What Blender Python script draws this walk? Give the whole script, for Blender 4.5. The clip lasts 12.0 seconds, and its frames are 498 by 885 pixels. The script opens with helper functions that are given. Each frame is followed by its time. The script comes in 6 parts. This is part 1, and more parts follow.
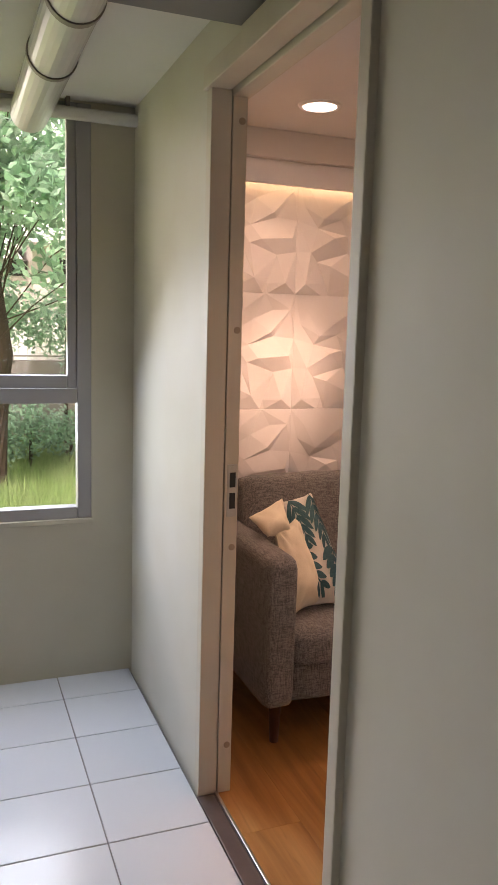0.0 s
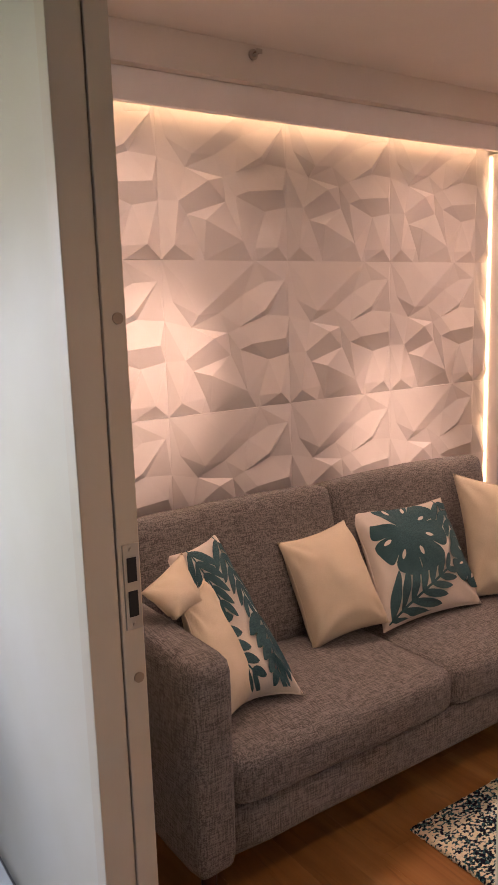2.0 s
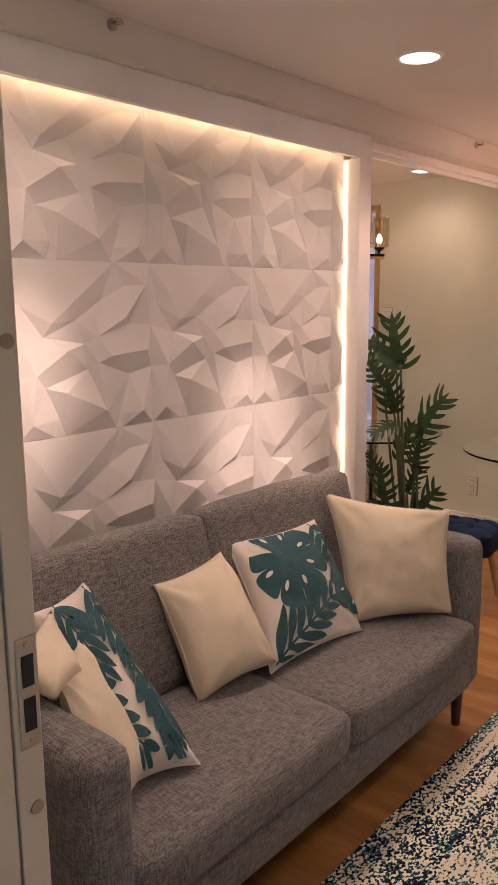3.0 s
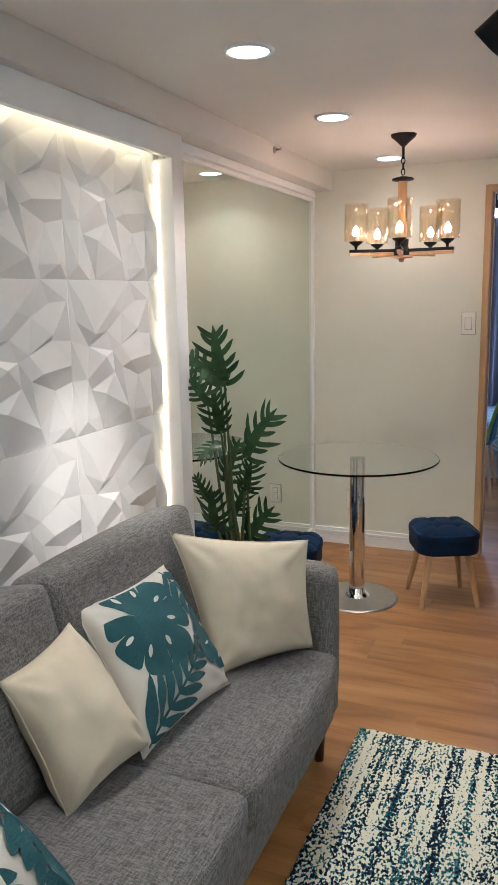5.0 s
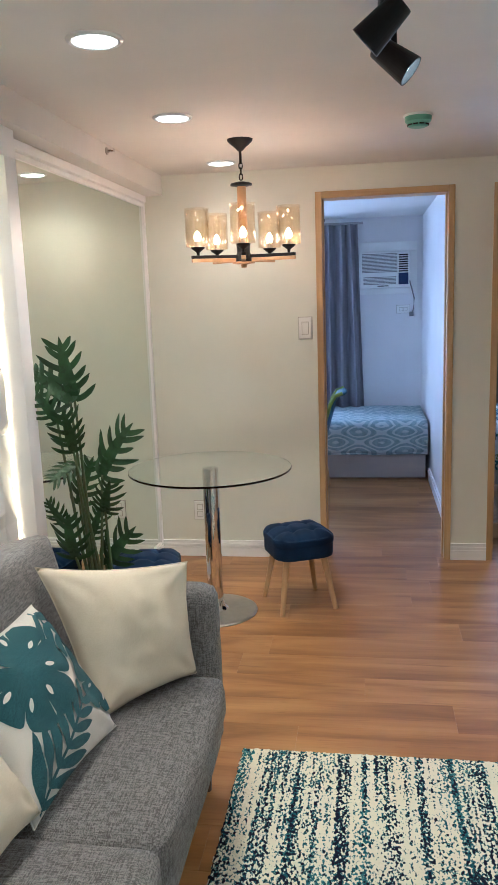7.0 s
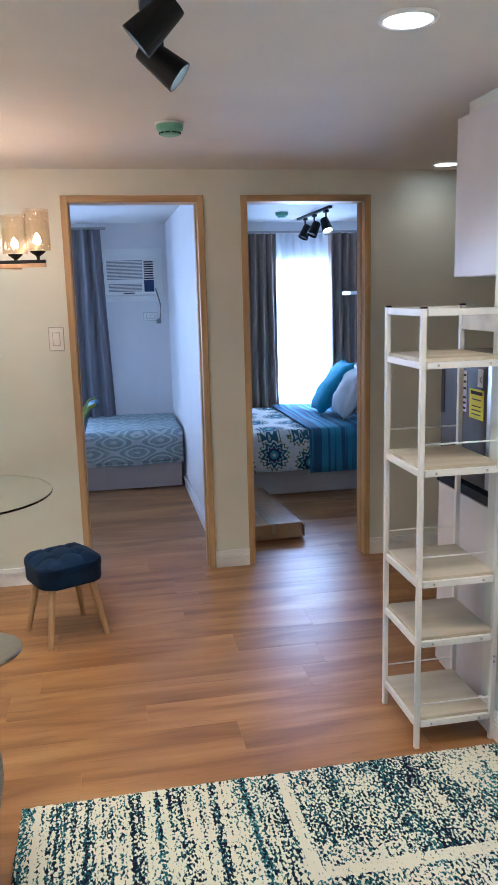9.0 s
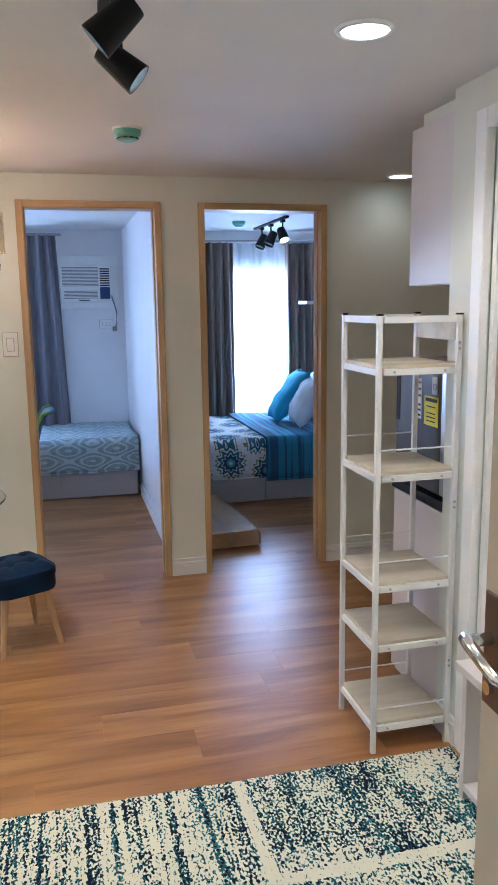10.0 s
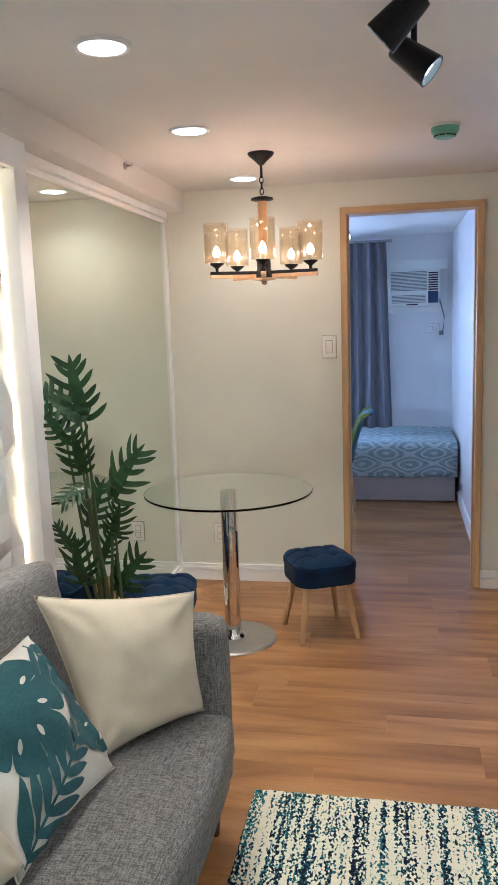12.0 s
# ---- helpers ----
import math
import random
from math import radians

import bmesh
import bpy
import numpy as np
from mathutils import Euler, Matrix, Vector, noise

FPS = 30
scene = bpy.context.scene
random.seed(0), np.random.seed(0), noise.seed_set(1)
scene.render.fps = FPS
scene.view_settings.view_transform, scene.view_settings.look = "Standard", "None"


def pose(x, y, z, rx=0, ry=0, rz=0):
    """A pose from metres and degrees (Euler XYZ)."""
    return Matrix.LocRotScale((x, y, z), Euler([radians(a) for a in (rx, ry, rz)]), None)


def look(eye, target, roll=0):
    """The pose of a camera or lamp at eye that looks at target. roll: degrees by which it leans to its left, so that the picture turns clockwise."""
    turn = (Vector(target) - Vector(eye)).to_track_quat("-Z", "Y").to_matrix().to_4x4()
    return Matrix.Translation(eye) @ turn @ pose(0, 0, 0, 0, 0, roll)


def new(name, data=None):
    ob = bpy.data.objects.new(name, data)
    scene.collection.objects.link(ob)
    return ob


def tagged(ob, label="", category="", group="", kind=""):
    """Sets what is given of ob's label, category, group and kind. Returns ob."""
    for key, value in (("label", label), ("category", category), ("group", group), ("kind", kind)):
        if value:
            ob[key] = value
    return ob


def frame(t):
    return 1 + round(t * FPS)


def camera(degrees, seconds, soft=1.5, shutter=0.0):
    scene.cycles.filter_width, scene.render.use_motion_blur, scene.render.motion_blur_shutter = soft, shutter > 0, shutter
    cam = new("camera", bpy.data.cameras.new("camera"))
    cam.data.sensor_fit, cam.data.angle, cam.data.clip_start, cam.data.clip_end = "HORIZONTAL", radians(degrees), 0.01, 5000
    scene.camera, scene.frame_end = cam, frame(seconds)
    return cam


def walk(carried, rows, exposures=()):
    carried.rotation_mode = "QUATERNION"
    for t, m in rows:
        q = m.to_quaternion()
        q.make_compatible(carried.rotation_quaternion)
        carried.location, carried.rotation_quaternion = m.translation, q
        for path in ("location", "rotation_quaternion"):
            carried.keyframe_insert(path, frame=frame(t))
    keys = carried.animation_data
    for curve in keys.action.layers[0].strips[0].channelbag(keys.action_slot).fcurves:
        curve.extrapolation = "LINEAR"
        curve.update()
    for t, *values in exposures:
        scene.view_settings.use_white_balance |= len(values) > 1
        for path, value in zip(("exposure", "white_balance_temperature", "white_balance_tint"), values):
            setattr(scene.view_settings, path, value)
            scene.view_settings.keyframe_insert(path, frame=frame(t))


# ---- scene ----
cam = camera(35.8, 12.0)
PATH = [
    (0, (0.101, 0.136, 1.444), (0.821, 1.981, 1.162), 1.6),
    (0.5, (0.069, 0.417, 1.45), (0.935, 2.193, 1.143), 1.8),
    (1, (0.125, 0.635, 1.439), (1.078, 2.361, 1.102), 0.6),
    (1.5, (0.257, 0.872, 1.465), (1.235, 2.582, 1.125), -1.1),
    (2, (0.313, 1.056, 1.464), (1.43, 2.677, 1.115), -1.8),
    (2.5, (0.317, 1.276, 1.496), (1.69, 2.688, 1.146), -1.4),
    (2.7, (0.323, 1.332, 1.493), (1.758, 2.679, 1.137), -1.0),
    (4.3, (0.472, 1.612, 1.547), (2.099, 2.714, 1.178), -0.2),
    (4.5, (0.474, 1.649, 1.548), (2.154, 2.669, 1.179), -0.2),
    (5, (0.462, 1.788, 1.556), (2.275, 2.544, 1.18), -1.1),
    (5.5, (0.419, 1.899, 1.56), (2.322, 2.38, 1.178), -1.6),
    (6, (0.408, 1.94, 1.564), (2.342, 2.285, 1.19), -1.1),
    (6.5, (0.441, 1.963, 1.559), (2.378, 2.302, 1.194), -1.3),
    (6.7, (0.485, 1.974, 1.556), (2.422, 2.309, 1.189), -1.6),
    (8.3, (0.67, 2.011, 1.596), (2.628, 1.871, 1.21), -2.0),
    (8.5, (0.683, 2.047, 1.594), (2.634, 1.825, 1.21), -1.8),
    (9, (0.684, 2.074, 1.592), (2.615, 1.72, 1.212), -1.5),
    (9.5, (0.683, 2.086, 1.588), (2.598, 1.641, 1.217), -1.1),
    (10, (0.686, 2.08, 1.578), (2.597, 1.613, 1.221), -0.8),
    (10.5, (0.677, 2.044, 1.587), (2.608, 1.664, 1.233), -1.2),
    (11, (0.675, 2.004, 1.59), (2.638, 1.829, 1.25), -1.7),
    (11.5, (0.661, 1.957, 1.58), (2.633, 2.049, 1.258), -1.5),
    (12, (0.672, 1.951, 1.548), (2.61, 2.33, 1.229), -1.9),
]
EXPOSURES = [(0.0, 0.45, 7400, 32), (1.0, 0.60, 7250, 34), (2.0, 0.34, 6950, 35), (2.5, 0.36, 6750, 33), (4.4, 0.72, 4580, -5), (5.2, 0.80, 4580, -5), (6.2, 0.98, 4600, -6), (12.0, 0.98, 4620, -5)]
walk(cam, [(t, look(eye, target, roll)) for t, eye, target, roll in PATH], EXPOSURES)

# ---- daylight ----
world = bpy.data.worlds.new("sky")
scene.world = world
world.use_nodes = True
_nt = world.node_tree
_sky = _nt.nodes.new("ShaderNodeTexSky")
_sky.sky_type = "NISHITA"
_sky.sun_disc = False
_sky.sun_elevation, _sky.sun_rotation = radians(58), radians(210)
_sky.air_density, _sky.dust_density, _sky.ozone_density = 0.8, 9.0, 0.6
_nt.nodes["Background"].inputs["Strength"].default_value = 0.15
_nt.links.new(_sky.outputs[0], _nt.nodes["Background"].inputs["Color"])
sun = new("sun", bpy.data.lights.new("sun", "SUN"))
sun.data.energy, sun.data.angle, sun.data.color = 5.0, radians(3), (1.0, 0.96, 0.9)
sun.matrix_world = look((0, 0, 10), (1.8, 3.1, 4.2))

WARM = (1.0, 0.69, 0.475)
DAY = (0.60, 0.82, 1.0)
BLUE = (0.74, 0.74, 1.0)


def area_lamp(name, eye, target, sx, sy, power, color, shape="RECTANGLE", spread=180):
    d = bpy.data.lights.new(name, "AREA")
    d.shape, d.size, d.size_y, d.energy, d.color, d.spread = shape, sx, sy, power, color, radians(spread)
    o = new(name, d)
    o.matrix_world = look(eye, target)
    return o


# daylight in the openings of the balcony window and the two bedroom windows
area_lamp("window_light", (0.15, 3.36, 1.30), (0.15, 1.5, -0.7), 0.8, 1.15, 15.5, DAY, spread=140)
area_lamp("window_light", (8.14, 3.05, 1.2), (6.0, 2.6, 0.9), 1.1, 1.35, 46, BLUE)
area_lamp("window_light", (8.14, 0.125, 1.2), (5.5, 0.125, 0.8), 1.35, 1.35, 64, BLUE)

# the last one, at (1.36, 1.28), is an invented lamp out of view
DOWNLIGHTS = [(1.36, 2.757), (2.70, 2.70), (3.64, 2.72), (4.71, 2.725), (2.66, 1.28), (4.80, 0.19), (1.36, 1.28)]
CEIL = 2.255
for _x, _y in DOWNLIGHTS:
    area_lamp("downlight_lamp", (_x, _y, CEIL - 0.012), (_x, _y, 0), 0.13, 0.13, 0.2 if _x > 4.75 else (1.1 if _x > 4.5 else (4.7 if _x > 3.5 else 3.3)), WARM, "DISK", 130)


def spot_lamp(eye, target, power, deg):
    d = bpy.data.lights.new("spot_lamp", "SPOT")
    d.energy, d.color, d.spot_size, d.spot_blend, d.shadow_soft_size = power, WARM, radians(deg), 1.0, 0.012
    o = new("spot_lamp", d)
    o.matrix_world = look(eye, target)


# ---- materials ----
def mat(name, color, rough=0.6, metal=0.0, second=None, scale=8.0, amount=0.5, bump=0.0, bump_scale=60.0,
        stretch=(1, 1, 1), detail=4.0, island=0.0, objvar=0.0, spec=0.5, coat=0.0, sheen=0.0, low=0.35, high=0.65, rvar=0.0):
    m = bpy.data.materials.new(name)
    m.use_nodes = True
    nt = m.node_tree
    b = nt.nodes["Principled BSDF"]
    b.inputs["Roughness"].default_value, b.inputs["Metallic"].default_value = rough, metal
    b.inputs["Specular IOR Level"].default_value = spec
    b.inputs["Coat Weight"].default_value = coat
    b.inputs["Sheen Weight"].default_value = sheen
    co = nt.nodes.new("ShaderNodeTexCoord")
    mp = nt.nodes.new("ShaderNodeMapping")
    mp.inputs["Scale"].default_value = stretch
    nt.links.new(co.outputs["Object"], mp.inputs["Vector"])
    if second is None:
        second = tuple(c * 0.9 for c in color)
    n = nt.nodes.new("ShaderNodeTexNoise")
    n.inputs["Scale"].default_value, n.inputs["Detail"].default_value = scale, detail
    nt.links.new(mp.outputs[0], n.inputs["Vector"])
    r = nt.nodes.new("ShaderNodeMapRange")
    r.inputs["From Min"].default_value, r.inputs["From Max"].default_value = low, high
    r.inputs["To Max"].default_value = amount * 2 if amount < 0.5 else 1.0
    nt.links.new(n.outputs["Fac"], r.inputs["Value"])
    mix = nt.nodes.new("ShaderNodeMix")
    mix.data_type = "RGBA"
    mix.inputs["A"].default_value, mix.inputs["B"].default_value = (*color, 1), (*second, 1)
    nt.links.new(r.outputs[0], mix.inputs["Factor"])
    out = mix.outputs["Result"]
    if island or objvar:
        src = nt.nodes.new("ShaderNodeObjectInfo" if objvar else "ShaderNodeNewGeometry")
        mr = nt.nodes.new("ShaderNodeMapRange")
        v = objvar or island
        mr.inputs["To Min"].default_value, mr.inputs["To Max"].default_value = 1 - v, 1 + v
        nt.links.new(src.outputs["Random" if objvar else "Random Per Island"], mr.inputs["Value"])
        hs = nt.nodes.new("ShaderNodeHueSaturation")
        nt.links.new(out, hs.inputs["Color"])
        nt.links.new(mr.outputs[0], hs.inputs["Value"])
        out = hs.outputs[0]
    nt.links.new(out, b.inputs["Base Color"])
    if rvar:
        rr = nt.nodes.new("ShaderNodeMapRange")
        rr.inputs["To Min"].default_value, rr.inputs["To Max"].default_value = max(rough - rvar, 0.02), rough + rvar
        nt.links.new(n.outputs["Fac"], rr.inputs["Value"])
        nt.links.new(rr.outputs[0], b.inputs["Roughness"])
    if bump:
        n2 = nt.nodes.new("ShaderNodeTexNoise")
        n2.inputs["Scale"].default_value, n2.inputs["Detail"].default_value = bump_scale, 3
        nt.links.new(mp.outputs[0], n2.inputs["Vector"])
        bp = nt.nodes.new("ShaderNodeBump")
        bp.inputs["Strength"].default_value, bp.inputs["Distance"].default_value = bump, 0.004
        nt.links.new(n2.outputs["Fac"], bp.inputs["Height"])
        nt.links.new(bp.outputs[0], b.inputs["Normal"])
    return m


def emit(name, color, strength):
    m = bpy.data.materials.new(name)
    m.use_nodes = True
    b = m.node_tree.nodes["Principled BSDF"]
    b.inputs["Base Color"].default_value = (*color, 1)
    b.inputs["Emission Color"].default_value, b.inputs["Emission Strength"].default_value = (*color, 1), strength
    return m


def glass(name, color=(1, 1, 1), rough=0.0, thin=True, gloss=0.06, edge=0.0):
    m = bpy.data.materials.new(name)
    m.use_nodes = True
    nt = m.node_tree
    if thin:
        nt.nodes.remove(nt.nodes["Principled BSDF"])
        tr, gl, mx = nt.nodes.new("ShaderNodeBsdfTransparent"), nt.nodes.new("ShaderNodeBsdfGlossy"), nt.nodes.new("ShaderNodeMixShader")
        tr.inputs["Color"].default_value = (*color, 1)
        gl.inputs["Roughness"].default_value = rough + 0.01
        mx.inputs[0].default_value = gloss
        if edge:
            lw, mr = nt.nodes.new("ShaderNodeLayerWeight"), nt.nodes.new("ShaderNodeMapRange")
            lw.inputs["Blend"].default_value = 0.35
            mr.inputs["To Min"].default_value, mr.inputs["To Max"].default_value = gloss, edge
            nt.links.new(lw.outputs["Facing"], mr.inputs["Value"])
            nt.links.new(mr.outputs[0], mx.inputs[0])
        nt.links.new(tr.outputs[0], mx.inputs[1])
        nt.links.new(gl.outputs[0], mx.inputs[2])
        nt.links.new(mx.outputs[0], nt.nodes["Material Output"].inputs["Surface"])
    else:
        b = nt.nodes["Principled BSDF"]
        b.inputs["Base Color"].default_value = (*color, 1)
        b.inputs["Transmission Weight"].default_value, b.inputs["Roughness"].default_value = 1.0, rough
    return m


def sheer_mat(name):
    m = bpy.data.materials.new(name)
    m.use_nodes = True
    nt = m.node_tree
    nt.nodes.remove(nt.nodes["Principled BSDF"])
    tl, df, mx = nt.nodes.new("ShaderNodeBsdfTranslucent"), nt.nodes.new("ShaderNodeBsdfDiffuse"), nt.nodes.new("ShaderNodeMixShader")
    tr, m2 = nt.nodes.new("ShaderNodeBsdfTransparent"), nt.nodes.new("ShaderNodeMixShader")
    tl.inputs["Color"].default_value = df.inputs["Color"].default_value = (0.85, 0.87, 0.9, 1)
    mx.inputs[0].default_value, m2.inputs[0].default_value = 0.4, 0.35
    nt.links.new(tl.outputs[0], mx.inputs[1])
    nt.links.new(df.outputs[0], mx.inputs[2])
    nt.links.new(mx.outputs[0], m2.inputs[1])
    nt.links.new(tr.outputs[0], m2.inputs[2])
    nt.links.new(m2.outputs[0], nt.nodes["Material Output"].inputs["Surface"])
    return m


def wood_floor_mat():
    m = bpy.data.materials.new("oak_laminate")
    m.use_nodes = True
    nt = m.node_tree
    b = nt.nodes["Principled BSDF"]
    co, info = nt.nodes.new("ShaderNodeTexCoord"), nt.nodes.new("ShaderNodeObjectInfo")
    add = nt.nodes.new("ShaderNodeVectorMath")
    add.operation = "MULTIPLY_ADD"
    add.inputs[1].default_value = (1, 1, 1)
    sc = nt.nodes.new("ShaderNodeVectorMath")
    sc.operation = "SCALE"
    sc.inputs[0].default_value = (13.0, 7.0, 3.0)
    nt.links.new(info.outputs["Random"], sc.inputs["Scale"])
    nt.links.new(co.outputs["Object"], add.inputs[0])
    nt.links.new(sc.outputs[0], add.inputs[2])

    def grain(scale, stretch, detail, dist=0.0):
        mp = nt.nodes.new("ShaderNodeMapping")
        mp.inputs["Scale"].default_value = stretch
        nt.links.new(add.outputs[0], mp.inputs["Vector"])
        n = nt.nodes.new("ShaderNodeTexNoise")
        n.inputs["Scale"].default_value, n.inputs["Detail"].default_value, n.inputs["Distortion"].default_value = scale, detail, dist
        nt.links.new(mp.outputs[0], n.inputs["Vector"])
        return n.outputs["Fac"]
    broad, fine = grain(2.6, (3.2, 0.40, 1), 5, 0.9), grain(40.0, (3.0, 0.08, 1), 3)
    streak = grain(9.0, (5.0, 0.35, 1), 4, 1.6)
    ramp = nt.nodes.new("ShaderNodeValToRGB")
    e = ramp.color_ramp.elements
    e[0].position, e[0].color = 0.28, (0.215, 0.090, 0.026, 1)
    e[1].position, e[1].color = 0.72, (0.485, 0.270, 0.102, 1)
    k = e.new(0.5)
    k.color = (0.372, 0.184, 0.061, 1)
    nt.links.new(broad, ramp.inputs["Fac"])
    mr = nt.nodes.new("ShaderNodeMapRange")
    mr.inputs["From Min"].default_value, mr.inputs["From Max"].default_value = 0.3, 0.7
    mr.inputs["To Min"].default_value, mr.inputs["To Max"].default_value = 0.91, 1.04
    nt.links.new(fine, mr.inputs["Value"])
    mo = nt.nodes.new("ShaderNodeMapRange")
    mo.inputs["To Min"].default_value, mo.inputs["To Max"].default_value = 0.95, 1.05
    nt.links.new(info.outputs["Random"], mo.inputs["Value"])
    mul = nt.nodes.new("ShaderNodeMath")
    mul.operation = "MULTIPLY"
    nt.links.new(mr.outputs[0], mul.inputs[0])
    nt.links.new(mo.outputs[0], mul.inputs[1])
    hs = nt.nodes.new("ShaderNodeHueSaturation")
    nt.links.new(ramp.outputs[0], hs.inputs["Color"])
    nt.links.new(mul.outputs[0], hs.inputs["Value"])
    # short dark streaks and knots
    st = nt.nodes.new("ShaderNodeMapRange")
    st.inputs["From Min"].default_value, st.inputs["From Max"].default_value, st.inputs["To Max"].default_value = 0.62, 0.76, 0.5
    nt.links.new(streak, st.inputs["Value"])
    sm = nt.nodes.new("ShaderNodeMix")
    sm.data_type = "RGBA"
    sm.inputs["B"].default_value = (0.14, 0.062, 0.024, 1)
    nt.links.new(st.outputs[0], sm.inputs["Factor"])
    nt.links.new(hs.outputs[0], sm.inputs["A"])
    nt.links.new(sm.outputs["Result"], b.inputs["Base Color"])
    b.inputs["Roughness"].default_value = 0.32
    bp = nt.nodes.new("ShaderNodeBump")
    bp.inputs["Strength"].default_value, bp.inputs["Distance"].default_value = 0.12, 0.002
    nt.links.new(fine, bp.inputs["Height"])
    nt.links.new(bp.outputs[0], b.inputs["Normal"])
    return m


def weave_mat(name, dark, light, scale=260.0, rough=0.9, bump=0.5):
    m = bpy.data.materials.new(name)
    m.use_nodes = True
    nt = m.node_tree
    b = nt.nodes["Principled BSDF"]
    b.inputs["Roughness"].default_value = rough
    b.inputs["Sheen Weight"].default_value = 0.08
    b.inputs["Specular IOR Level"].default_value = 0.2
    co = nt.nodes.new("ShaderNodeTexCoord")
    facs = []
    for stretch in ((1, 0.10, 1), (0.10, 1, 1), (1, 1, 0.10)):
        mp = nt.nodes.new("ShaderNodeMapping")
        mp.inputs["Scale"].default_value = stretch
        nt.links.new(co.outputs["Object"], mp.inputs["Vector"])
        n = nt.nodes.new("ShaderNodeTexNoise")
        n.inputs["Scale"].default_value, n.inputs["Detail"].default_value = scale, 2
        nt.links.new(mp.outputs[0], n.inputs["Vector"])
        facs.append(n.outputs["Fac"])
    a = nt.nodes.new("ShaderNodeMath")
    a.operation = "ADD"
    nt.links.new(facs[0], a.inputs[0])
    nt.links.new(facs[1], a.inputs[1])
    a2 = nt.nodes.new("ShaderNodeMath")
    a2.operation = "MULTIPLY_ADD"
    a2.inputs[1].default_value = 1.0
    nt.links.new(facs[2], a2.inputs[0])
    nt.links.new(a.outputs[0], a2.inputs[2])
    r = nt.nodes.new("ShaderNodeValToRGB")
    e = r.color_ramp.elements
    mr = nt.nodes.new("ShaderNodeMapRange")
    mr.inputs["From Min"].default_value, mr.inputs["From Max"].default_value = 1.12, 1.88
    nt.links.new(a2.outputs[0], mr.inputs["Value"])
    e[0].color, e[1].color = (*dark, 1), (*light, 1)
    e[0].position, e[1].position = 0.22, 0.78
    nt.links.new(mr.outputs[0], r.inputs["Fac"])
    nt.links.new(r.outputs[0], b.inputs["Base Color"])
    bp = nt.nodes.new("ShaderNodeBump")
    bp.inputs["Strength"].default_value, bp.inputs["Distance"].default_value = bump, 0.002
    nt.links.new(a.outputs[0], bp.inputs["Height"])
    nt.links.new(bp.outputs[0], b.inputs["Normal"])
    return m


def rug_mat():
    """Cream pile with broken teal and navy stripes over one part and a mottled field with bars over the other."""
    m = bpy.data.materials.new("rug_pile")
    m.use_nodes = True
    nt = m.node_tree
    b = nt.nodes["Principled BSDF"]
    b.inputs["Roughness"].default_value, b.inputs["Specular IOR Level"].default_value = 0.95, 0.15
    co = nt.nodes.new("ShaderNodeTexCoord")

    def noise_of(scale, stretch, detail=3.0, off=0.0):
        mp = nt.nodes.new("ShaderNodeMapping")
        mp.inputs["Scale"].default_value, mp.inputs["Location"].default_value = stretch, (off, off * 1.7, off)
        nt.links.new(co.outputs["Object"], mp.inputs["Vector"])
        n = nt.nodes.new("ShaderNodeTexNoise")
        n.inputs["Scale"].default_value, n.inputs["Detail"].default_value = scale, detail
        nt.links.new(mp.outputs[0], n.inputs["Vector"])
        return n.outputs["Fac"]

    def op(kind, a, c, d=None):
        q = nt.nodes.new("ShaderNodeMath")
        q.operation = kind
        for i, v in enumerate((a, c, d)):
            if v is None:
                continue
            if isinstance(v, (int, float)):
                q.inputs[i].default_value = v
            else:
                nt.links.new(v, q.inputs[i])
        return q.outputs[0]

    def step(v, lo, hi):
        q = nt.nodes.new("ShaderNodeMapRange")
        q.interpolation_type = "SMOOTHSTEP"
        q.inputs["From Min"].default_value, q.inputs["From Max"].default_value = lo, hi
        nt.links.new(v, q.inputs["Value"])
        return q.outputs[0]
    sep = nt.nodes.new("ShaderNodeSeparateXYZ")
    nt.links.new(co.outputs["Object"], sep.inputs[0])
    tuft = noise_of(105, (0.8, 1.2, 1), 2)
    tuft2 = noise_of(80, (1, 1, 1), 3, 2.0)
    col = noise_of(26, (0.02, 1.0, 0.0), 1, 3.0)
    lines = noise_of(58, (0.02, 1.0, 0.0), 1, 6.0)
    breaks = noise_of(11, (1.0, 0.5, 0), 2, 8.0)
    patch = noise_of(5.5, (1, 1, 0), 3, 5.0)
    hue = noise_of(9, (0.10, 1.0, 0), 2, 11.0)
    # striped field on the far part, mottled field elsewhere
    in_stripe = op("MULTIPLY", step(sep.outputs["X"], 0.55, 0.78), step(sep.outputs["Y"], 0.74, 0.80))
    inv = op("SUBTRACT", 1.0, in_stripe)
    striped = op("ADD", op("MULTIPLY", op("SUBTRACT", col, 0.535), 1.7), op("MULTIPLY", op("SUBTRACT", lines, 0.5), 1.6))
    mottled = op("ADD", op("MULTIPLY", op("SUBTRACT", patch, 0.47), 1.1), op("MULTIPLY", op("SUBTRACT", col, 0.5), 1.0))
    v = op("ADD", op("MULTIPLY", striped, in_stripe), op("MULTIPLY", mottled, inv))
    v = op("ADD", v, op("MULTIPLY", op("SUBTRACT", breaks, 0.5), 0.8))
    v = op("ADD", v, op("MULTIPLY", op("SUBTRACT", tuft, 0.5), 3.3))
    # plain cream band bent round the mottled medallion
    band_y = op("MULTIPLY", op("LESS_THAN", op("ABSOLUTE", op("SUBTRACT", sep.outputs["Y"], 0.78), 0.0), 0.019), op("GREATER_THAN", sep.outputs["X"], 0.71))
    band_x = op("MULTIPLY", op("LESS_THAN", op("ABSOLUTE", op("SUBTRACT", sep.outputs["X"], 0.73), 0.0), 0.021), op("LESS_THAN", sep.outputs["Y"], 0.79))
